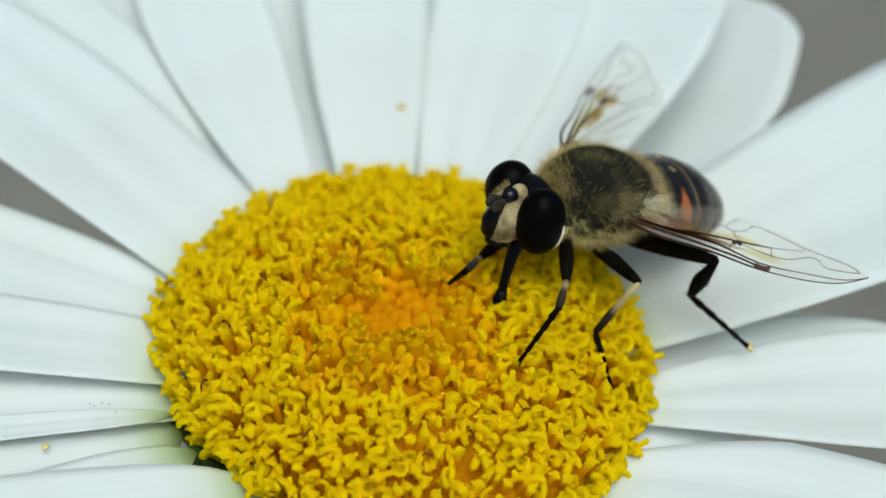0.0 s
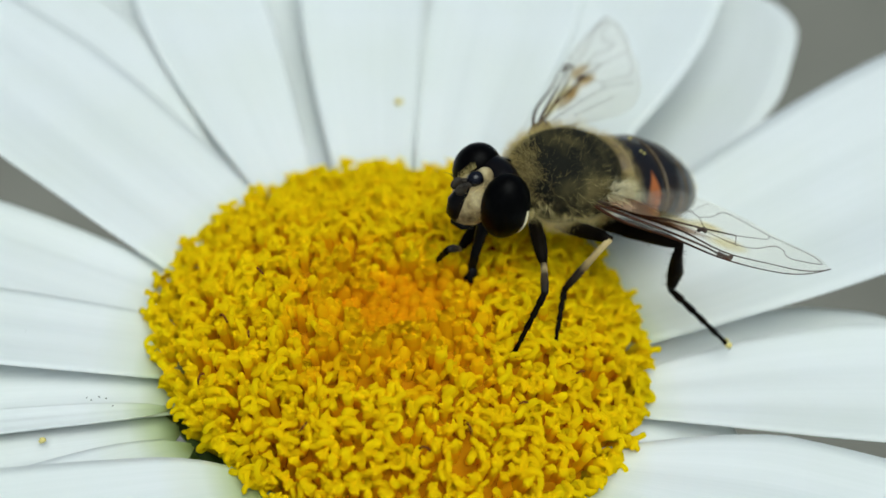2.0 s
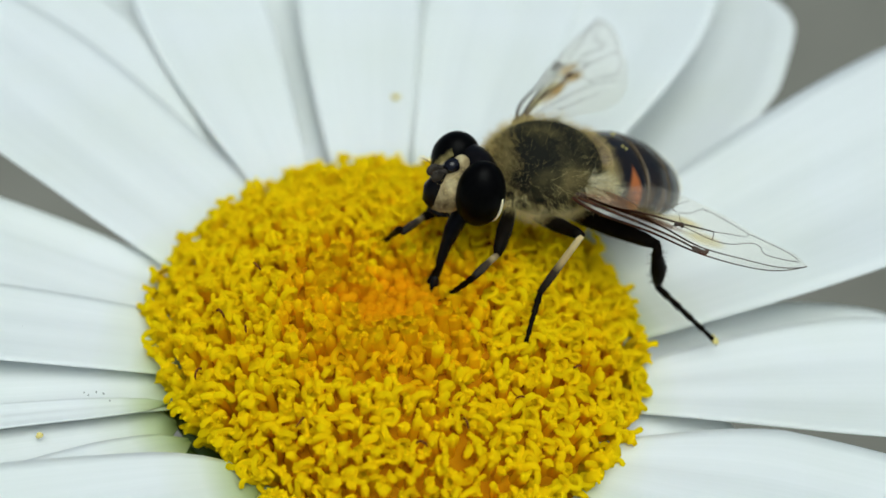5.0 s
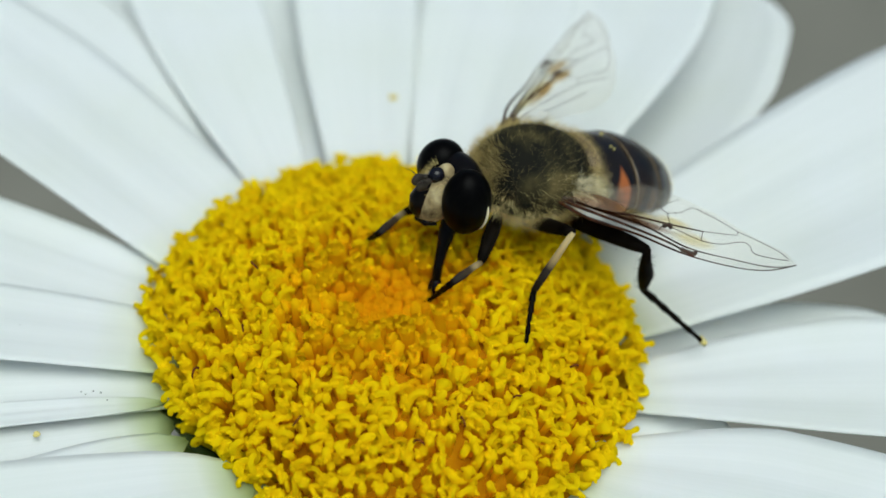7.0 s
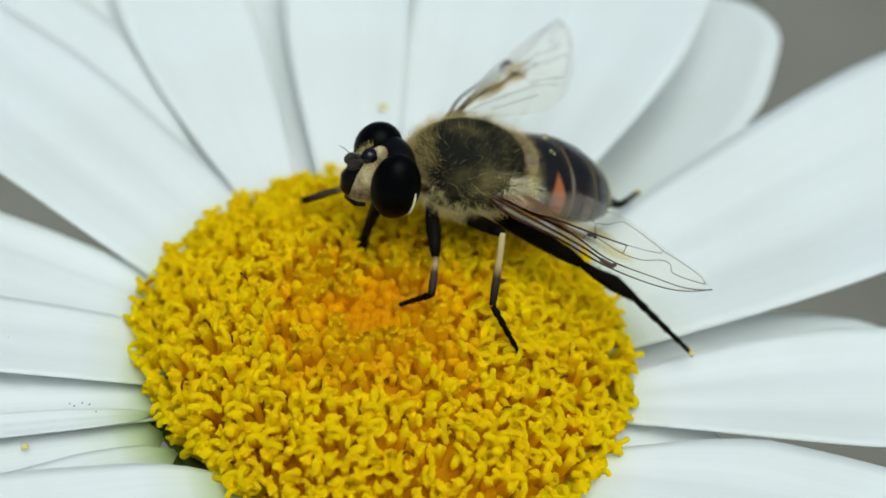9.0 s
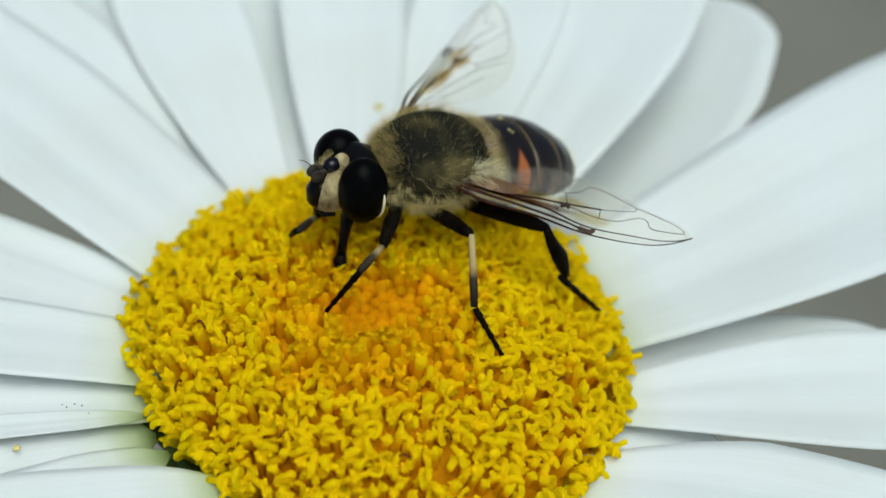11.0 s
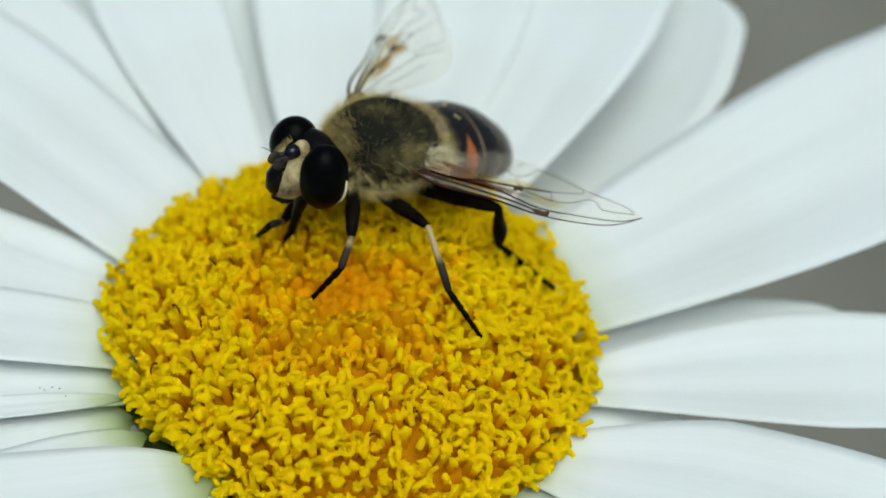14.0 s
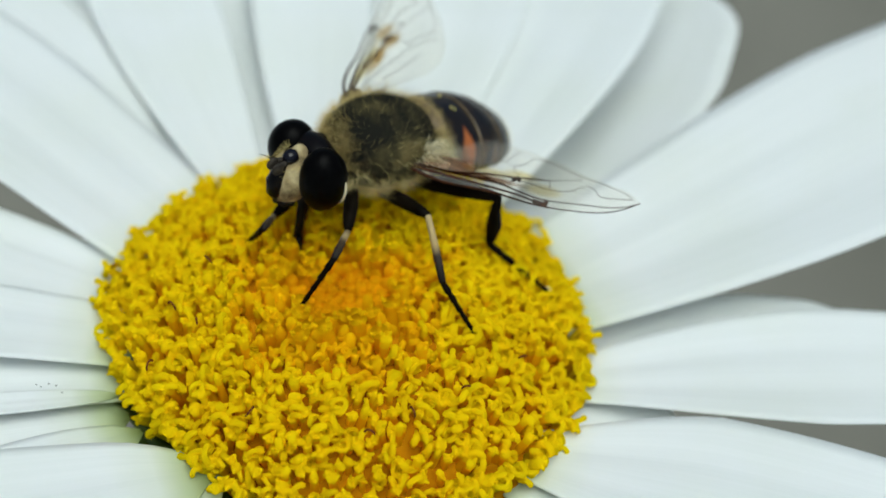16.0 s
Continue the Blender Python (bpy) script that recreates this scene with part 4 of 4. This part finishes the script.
def build_head():
    bm = bmesh.new()
    ball(bm, (3.9, 0, -0.16), (0.88, 1.45, 1.24), 24, 16)
    head = place(part("head", bm, BLACK, fly, "black head"), -0.2, 0, -0.08)
    for side in (1, -1):
        bm = bmesh.new()
        lean = Matrix.Rotation(radians(6 * side), 3, 'X') @ Matrix.Rotation(radians(9), 3, 'Y')
        high = -0.12 if side > 0 else -0.05
        ball(bm, (4.16, side * 1.15, high), (1.0, 0.94, 1.40 if side > 0 else 1.16), 28, 20, lean)
        eye = part("eye", bm, EYE, head, "large dark compound eye")
        # the rim lies along the back edge of the eye, below
        bm = bmesh.new()
        tall = 1.40 if side > 0 else 1.16
        arc = [radians(-135 + 11 * k) for k in range(14)]
        tube(bm, [lean @ Vector((-0.50, side * 0.84 * math.cos(w), tall * 0.885 * math.sin(w))) + Vector((4.16, side * 1.15, high)) for w in arc], [0.02] + [0.055] * 12 + [0.02], 7)
        part("eye_rim", bm, FUR_CREAM, eye, "pale rim behind the eye")
    # face: pale wedge, narrow above and broad below
    bm = bmesh.new()
    loft(bm, [(4.1, 0.72, 1.1, 1.4, -0.25), (4.75, 0.93, 0.95, 1.42, -0.38), (5.15, 0.86, 0.85, 1.25, -0.5), (5.42, 0.64, 0.62, 0.95, -0.66), (5.58, 0.3, 0.3, 0.5, -0.85)], 20)
    part("face", bm, FACE, head, "pale cream dusted face")
    bm = bmesh.new()
    tube(bm, [(5.22, 0, 0.15), (5.40, 0, -0.15), (5.55, 0, -0.70), (5.46, 0, -1.15), (5.16, 0, -1.6)], [0.12, 0.30, 0.40, 0.38, 0.25], 12)
    part("face_stripe", bm, BLACK, head, "shiny black stripe down the face")
    bm = bmesh.new()
    tube(bm, [(4.75, 0.55, -1.62), (5.10, 0.36, -1.70), (5.28, 0, -1.70), (5.10, -0.36, -1.70), (4.75, -0.55, -1.62)], [0.10, 0.16, 0.19, 0.16, 0.10], 9)
    part("mouth_edge", bm, BLACK, head, "shiny black rim of the mouth")
    bm = bmesh.new()
    ball(bm, (5.06, 0, 0.36), (0.38, 0.33, 0.34), 18, 14)
    part("frons", bm, GLOSS, head, "shiny black bump over the antennae")
    # the dusted brow above the bump
    bm = bmesh.new()
    ball(bm, (4.64, 0, 0.40), (0.34, 0.42, 0.44), 18, 12)
    part("brow", bm, FACE, head, "pale dusted brow")
    bm = bmesh.new()
    fur(bm, ((4.7, 0, -0.38), (0.82, 0.93, 1.3)), 700, 0.2, 0.008, 6, lay=(0.4, 0, -0.2), keep=lambda p, d: d.x > 0.1 and (p.z < 0.0 or abs(p.y) > 0.5))
    part("face_fur", bm, FUR_PALE, head, "pale down", False)
    for side in (1, -1):
        bm = bmesh.new()
        tube(bm, [(5.34, side * 0.12, 0.22), (5.58, side * 0.16, 0.20)], [0.10, 0.12], 8)
        ball(bm, (5.74, side * 0.20, 0.06), (0.27, 0.13, 0.29), 14, 10)
        tube(bm, [(5.76, side * 0.23, 0.22), (6.06, side * 0.37, 0.40), (6.31, side * 0.48, 0.44)], [0.025, 0.016, 0.006], 5)
        part("antenna", bm, ANTENNA, head, "short dark antenna with a bristle")
    return head


def wing_shape():
    """Outline and veins in the wing's plane: along it from its hinge, and across it to its hind edge."""
    k = 1 / 1040.0

    def at(x, y):
        x, y = x - 77, y - 412
        c, s = 0.9836, 0.1804
        return ((x * c + y * s) * k * 9.35, (-(x * -s + y * c)) * k * 9.35 * 1.72)
    lead = [(77, 425), (150, 455), (240, 490), (350, 508), (450, 528), (560, 556), (650, 578), (760, 597), (880, 610), (980, 615), (1060, 608), (1103, 597)]
    trail = [(1085, 575), (1040, 525), (960, 475), (860, 425), (760, 370), (660, 330), (560, 290), (460, 262), (360, 248), (270, 255), (200, 290), (140, 345), (95, 390)]
    veins = [
        ([(77, 425), (240, 490), (450, 528), (650, 578), (880, 610), (1000, 614), (1103, 597)], 0.055),
        ([(77, 418), (250, 462), (450, 508), (600, 545), (700, 585)], 0.06),
        ([(90, 412), (300, 455), (480, 492), (660, 548), (850, 575), (1000, 600), (1095, 600)], 0.05),
        ([(300, 452), (420, 456), (560, 468), (710, 470)], 0.05),
        ([(530, 500), (560, 476), (710, 515), (800, 520), (850, 503), (885, 496), (912, 515), (930, 548), (1000, 566), (1070, 578)], 0.035),
        ([(710, 470), (780, 462), (850, 455), (860, 440), (950, 480), (1030, 535), (1070, 575)], 0.03),
        ([(710, 470), (710, 513)], 0.04),
        ([(568, 466), (550, 405), (600, 388), (645, 355), (720, 376), (800, 410), (860, 440)], 0.032),
        ([(550, 405), (515, 378), (580, 322)], 0.03),
        ([(90, 405), (250, 395), (400, 388), (515, 378)], 0.035),
        ([(90, 402), (200, 370), (320, 345), (430, 320)], 0.03),
        ([(640, 560), (690, 572), (700, 560)], 0.10),
        ([(545, 480), (570, 470), (575, 482)], 0.09),
    ]
    return [at(*p) for p in lead + trail], [([at(*p) for p in pts], r) for pts, r in veins]


def smooth_line(pts, steps=4):
    """A rounder line through points."""
    out = []
    for i in range(len(pts) - 1):
        p0, p1, p2, p3 = pts[max(i - 1, 0)], pts[i], pts[i + 1], pts[min(i + 2, len(pts) - 1)]
        for k in range(steps):
            t = k / steps
            out.append(tuple(0.5 * (2 * b + (c - a) * t + (2 * a - 5 * b + 4 * c - d) * t * t + (3 * b - a - 3 * c + d) * t ** 3)
                             for a, b, c, d in zip(p0, p1, p2, p3)))
    return out + [tuple(pts[-1])]


def wing_height(u, v):
    return 0.10 * math.sin(u * 0.45) - 0.03 * v * v + 0.05 * math.sin(v * 3.0) + 0.03 * max(0.0, u - 5.0) ** 2


def build_wing(side, size):
    outline, veins = wing_shape()
    outline = [(u * size, v) for u, v in outline]
    veins = [([(u * size, v) for u, v in pts], r) for pts, r in veins]
    bm = bmesh.new()
    # membrane in short strips from the front edge to the hind edge
    lead, trail = smooth_line(outline[:12], 3), smooth_line([outline[11]] + outline[12:] + [outline[0]], 3)[::-1]

    def pick(line, t):
        f = t * (len(line) - 1)
        i = min(int(f), len(line) - 2)
        return tuple(a + (b - a) * (f - i) for a, b in zip(line[i], line[i + 1]))
    for d in (0.012, -0.012):
        grid = []
        for i in range(33):
            p, q = pick(lead, i / 32), pick(trail, i / 32)
            grid.append([bm.verts.new((p[0] + (q[0] - p[0]) * j / 8, side * (p[1] + (q[1] - p[1]) * j / 8),
                                       wing_height(p[0] + (q[0] - p[0]) * j / 8, p[1] + (q[1] - p[1]) * j / 8) + d)) for j in range(9)])
        for i in range(32):
            for j in range(8):
                bm.faces.new((grid[i][j], grid[i + 1][j], grid[i + 1][j + 1], grid[i][j + 1]))
    bmesh.ops.recalc_face_normals(bm, faces=bm.faces)
    wing = part("wing", bm, MEMBRANE, fly, "clear smoky wing with brown veins")
    bm = bmesh.new()
    ball(bm, (0.05, 0, 0), (0.34, 0.26, 0.22), 14, 10)
    ball(bm, (-0.05, side * 0.42, -0.04), (0.30, 0.28, 0.24), 12, 8)
    ball(bm, (0.42, side * 0.22, 0.02), (0.26, 0.20, 0.14), 12, 8)
    tube(bm, [(-0.3, -side * 0.25, -0.1), (0.1, -side * 0.12, 0.1), (0.7, side * 0.02, 0.08)], [0.14, 0.16, 0.07], 8)
    part("wing_hinge", bm, STAIN, wing, "dark brown hinge")
    for u, v, ru, rv in ((5.55, 0.08, 1.1, 0.55), (4.6, 0.70, 1.0, 0.5), (3.0, 0.45, 1.7, 0.45)):
        bm = bmesh.new()
        ball(bm, (u, side * v, wing_height(u, v)), (ru, rv, 0.02), 18, 6)
        part("wing_stain", bm, AMBER if side < 0 else PALE_AMBER, wing, "faint amber stain")
    # the brown-tinted strip along the front edge, and the pale lobe at the root
    bm = bmesh.new()
    ball(bm, (2.6, side * 0.02, wing_height(2.6, 0.02) + 0.03), (2.7, 0.36, 0.02), 24, 6)
    part("wing_stain", bm, BROWN_STAIN if side > 0 else PALE_AMBER, wing, "brown front strip")
    if side > 0:
        bm = bmesh.new()
        ball(bm, (1.45, side * 0.42, wing_height(1.45, 0.42) + 0.04), (1.35, 0.48, 0.02), 22, 6)
        part("wing_root", bm, ROOT, wing, "tan folded root of the wing")
    bm = bmesh.new()
    ball(bm, (0.70, side * 1.15, 0.05), (0.46, 0.36, 0.04), 18, 8, push=lambda p: Vector((p.x, p.y, p.z + 0.35 * p.x * p.x + 0.25 * p.y * p.y)))
    part("wing_lobe", bm, LOBE, wing, "white lobe at the wing's root")
    for n, (pts, r) in enumerate(veins):
        bm = bmesh.new()
        tube(bm, [(u, side * v, wing_height(u, v)) for u, v in smooth_line(pts, 4)], [r * (1.35 - 0.95 * min(1.0, u / 7.0) if n < 4 else 0.42 if n < 11 else 0.95) for u, v in smooth_line(pts, 4)], 5)
        part("wing_mark" if n > 10 else "vein", bm, STAIN if n > 10 else VEIN, wing)
    return wing


# hip, lengths of thigh, shin and foot, where the knee points, and how the foot rises to the ankle (inward, ahead, up, out)
LEG_PLAN = {
    ("front", 1): ((1.81, 0.69, -1.32), (2.40, 1.85, 2.59), (-0.69, 0.33, -0.64), (-0.26, -0.15, 0.85, 0.42)),
    ("mid", 1): ((0.54, 0.95, -1.65), (3.15, 2.86, 2.25), (-0.18, 0.61, 0.77), (0.86, 0.12, 0.26, 0.43)),
    ("hind", 1): ((-1.05, 0.98, -1.45), (4.39, 2.75, 3.38), (-0.30, 0.90, 0.33), (0.86, 0.11, 0.35, -0.01)),
    ("front", -1): ((2.22, -0.93, -1.43), (2.89, 2.37, 2.42), (-0.86, -0.51, -0.02), (0.33, 0.53, 0.62, 0.47)),
    ("mid", -1): ((0.54, -0.95, -1.65), (2.7, 2.5, 2.25), (0.0, -0.6, -0.5), (0.86, 0.12, 0.26, -0.43)),
    ("hind", -1): ((-1.05, -0.98, -1.45), (4.0, 3.1, 3.1), (0.1, -0.70, 0.0), (0.67, 0.20, 0.26, 0.66)),
}
# moments at which a foot is held otherwise
FOOT_WAYS = {("hind", 1): {9.5: (0, 0.73, 0.67, 0.12), 10: (0, 0.69, 0.71, 0.12)}}
legs = {}


def build_leg(name, side_name):
    """Three stiff pieces, each drawn along its own x axis from its upper joint."""
    L1, L2, L3 = LEG_PLAN[name, 1 if side_name == "left" else -1][1]
    k = 1.25 if name == "hind" else 1.0
    bm = bmesh.new()
    tube(bm, [(0, 0, 0), (L1 * 0.2, 0, 0.03), (L1 * 0.5, 0, 0.05), (L1 * 0.85, 0, 0.02), (L1, 0, 0)], [0.20 * k, 0.29 * k, 0.32 * k, 0.24 * k, 0.15 * k], 10)
    fur(bm, ((L1 * 0.5, 0, 0), (L1 * 0.5, 0.3 * k, 0.3 * k)), 60, 0.16, 0.012, 21, lay=(0.6, 0, 0))
    femur = part("femur", bm, LEG, fly, "black hairy thigh")
    bm = bmesh.new()
    if name == "hind":
        tube(bm, [(0, 0, 0), (L2 * 0.25, 0, -0.03), (L2 * 0.6, 0, 0.06), (L2 * 0.85, 0, 0.02), (L2, 0, 0)], [0.15, 0.22, 0.34, 0.24, 0.15], 10)
        fur(bm, ((L2 * 0.55, 0, 0), (L2 * 0.5, 0.28, 0.28)), 160, 0.24, 0.012, 23, lay=(0.6, 0, 0))
    else:
        tube(bm, [(0, 0, 0), (L2 * 0.3, 0, 0.03), (L2 * 0.7, 0, 0.02), (L2, 0, 0)], [0.13, 0.14, 0.17, 0.14], 9)
        fur(bm, ((L2 * 0.5, 0, 0), (L2 * 0.5, 0.14, 0.14)), 50, 0.12, 0.010, 22, lay=(0.6, 0, 0))
    tibia = part("tibia", bm, LEG if name == "hind" else FRONT_TIBIA if name == "front" else TIBIA, fly, "black hairy shin" if name == "hind" else "cream shin with a black lower half")
    bm = bmesh.new()
    pts, rad = [], []
    for j in range(5):
        a, b = L3 * j / 5, L3 * (j + 1) / 5
        w = (0.15 - 0.013 * j) * (1.15 if name == "hind" else 1.0)
        pts += [(a + 0.02, 0, 0), (b - 0.03, 0, 0)]
        rad += [w * 0.75, w]
    tube(bm, pts, rad, 8)
    for s in (1, -1):
        tube(bm, [(L3 - 0.03, s * 0.05, 0), (L3 + 0.12, s * 0.12, 0.02), (L3 + 0.18, s * 0.13, -0.08)], [0.04, 0.03, 0.01], 5)
    tarsus = part("tarsus", bm, LEG, fly, "dark jointed foot with two claws")
    if name == "hind":
        bm = bmesh.new()
        ball(bm, (L3 + 0.02, 0, 0.02), (0.17, 0.15, 0.14), 10, 8)
        ball(bm, (L3 - 0.16, 0.08, 0.05), (0.11, 0.10, 0.10), 8, 6)
        part("pollen_load", bm, POLLEN, tarsus, "yellow pollen on the foot")
    legs[(name, side_name)] = (femur, tibia, tarsus)


build_body()
build_abdomen()
build_dusting()
build_head()
wings = {1: build_wing(1, 1.02), -1: build_wing(-1, 1.10)}
for kind in ("front", "mid", "hind"):
    for side_name in ("left", "right"):
        build_leg(kind, side_name)


def build_proboscis():
    bm = bmesh.new()
    tube(bm, [(-1.9, 0, 0), (0, 0, 0), (0.7, 0, 0.06), (1.4, 0, 0.08), (2.2, 0, 0.05), (2.8, 0, 0)], [0.26, 0.40, 0.36, 0.25, 0.19, 0.20], 10)
    for s in (1, -1):
        ball(bm, (3.05, s * 0.12, -0.02), (0.42, 0.15, 0.22), 12, 8, Matrix.Rotation(radians(8 * s), 3, 'Z'))
    return part("proboscis", bm, BLACK, fly, "black folded feeding tube")


proboscis = build_proboscis()

# near wing and far wing: hinge, sweep back, droop, twist
WING_POSES = {1: (0.20, 1.80, 0.25, 129.8, -7.8, 3.0), -1: (0.44, 2.37, 0.74, -141.7, -5.2, -28.9)}
for side, (hx, hy, hz, sweep, droop, twist) in WING_POSES.items():
    wings[side].matrix_basis = pose(hx * MM, side * hy * MM, hz * MM, 0, droop, sweep) @ pose(0, 0, 0, twist, 0, 0)

# ---- movement ----
# the far legs' footholds before and after the step
FAR_FEET = {"mid": ((5.6, 8.6, 2.4), (0.6, 9.6, 2.2)), "hind": ((11.8, 9.4, 1.8), (4.0, 10.2, 1.8))}
# seconds, and where the feeding tube touches the florets
PROBOSCIS_ROWS = [
    (0, 3.88, 0.21, 3.66),
    (0.5, 3.97, -0.73, 3.66),
    (1, 3.80, 0.78, 3.66),
    (1.5, 2.75, 1.22, 3.57),
    (2, 2.84, 1.23, 3.59),
    (2.5, 2.09, 2.02, 3.84),
    (3, 1.82, 1.81, 3.45),
    (3.5, 2.59, 1.93, 3.61),
    (4, 1.42, 0.48, 2.99),
    (6.5, 1.91, 1.70, 3.45),
    (7, 1.66, 0.58, 3.11),
    (7.5, 1.40, 1.96, 3.39),
    (8, 0.10, 3.05, 3.58),
    (8.5, 0.33, 2.38, 3.39),
    (9, -1.03, 3.09, 3.62),
    (9.5, -2.07, 2.39, 3.60),
    (10, -2.01, 2.31, 3.58),
    (12.5, -1.50, 2.21, 3.48),
    (13, -2.30, 2.53, 3.78),
    (13.5, -2.13, 2.11, 3.57),
    (14, -2.66, 2.36, 3.65),
    (14.5, -2.51, 1.22, 3.52),
    (15, -2.56, 1.23, 3.53),
    (15.5, -2.11, 2.19, 3.58),
    (16, -2.12, 2.16, 3.58),
]


def body_pose(row):
    t, x, y, z, yaw, pitch, roll = row
    return (Matrix.Translation((x, y, z)) @ Matrix.Rotation(radians(yaw), 4, 'Z') @ Matrix.Rotation(radians(pitch), 4, 'Y') @ Matrix.Rotation(radians(roll), 4, 'X'))


def metres(m):
    m = m.copy()
    m.translation *= MM
    return m


def aim(a, b, up=(0, 0, 1)):
    """A pose at a whose x axis points to b."""
    x = (b - a).normalized()
    y = Vector(up).cross(x)
    if y.length < 1e-4:
        y = Vector((0, 1, 0))
    y.normalize()
    z = x.cross(y)
    m = Matrix((x, y, z)).transposed().to_4x4()
    m.translation = a
    return m


def leg_pose(name, side, foot, t):
    """Joints of a leg that stands on foot, all in the fly's space."""
    hip, (L1, L2, L3), knee_way, (inward, ahead, up, out) = LEG_PLAN[name, side]
    inward, ahead, up, out = FOOT_WAYS.get((name, side), {}).get(t, (inward, ahead, up, out))
    hip = Vector(hip)
    foot = Vector(foot)
    back = hip - foot
    flat = Vector((back.x, back.y, 0))
    flat.normalize()
    ankle = foot + (flat * inward + Vector((ahead, out, up))).normalized() * L3
    reach = (ankle - hip).length
    limit = (L1 + L2) * 0.985
    if reach > limit:
        ankle = hip + (ankle - hip) * (limit / reach)
        reach = limit
    if reach < abs(L1 - L2) * 1.1 + 0.4:
        ankle = hip + (ankle - hip).normalized() * (abs(L1 - L2) * 1.1 + 0.4)
        reach = (ankle - hip).length
    d = (ankle - hip) / reach
    pole = Vector(knee_way)
    pole = (pole - d * pole.dot(d)).normalized()
    a = (L1 * L1 - L2 * L2 + reach * reach) / (2 * reach)
    knee = hip + d * a + pole * math.sqrt(max(0.0, L1 * L1 - a * a))
    return hip, knee, ankle, foot


def motions():
    walk(fly, [(row[0], metres(body_pose(row))) for row in BODY_ROWS])
    inverse = {row[0]: body_pose(row).inverted() for row in BODY_ROWS}
    for (name, side_name), pieces in legs.items():
        side = 1 if side_name == "left" else -1
        rows = ([], [], [])
        track = FEET.get(name + "_" + side_name)
        for k, row in enumerate(BODY_ROWS):
            t = row[0]
            foot = inverse[t] @ Vector(track[k][1:] if track else FAR_FEET[name][0 if t < 9.2 else 1])
            hip, knee, ankle, foot = leg_pose(name, side, foot, t)
            rows[0].append((t, metres(aim(hip, knee))))
            rows[1].append((t, metres(aim(knee, ankle))))
            rows[2].append((t, metres(aim(ankle, foot))))
        for ob, keys in zip(pieces, rows):
            walk(ob, keys)
    rows = []
    root = Vector((3.55, 0, -1.15))
    for t, *spot in PROBOSCIS_ROWS:
        tip = inverse[t] @ Vector(spot)
        rows.append((t, metres(aim(tip - (tip - root).normalized() * 3.4, tip, (1, 0, 0)))))
    walk(proboscis, rows)


motions()
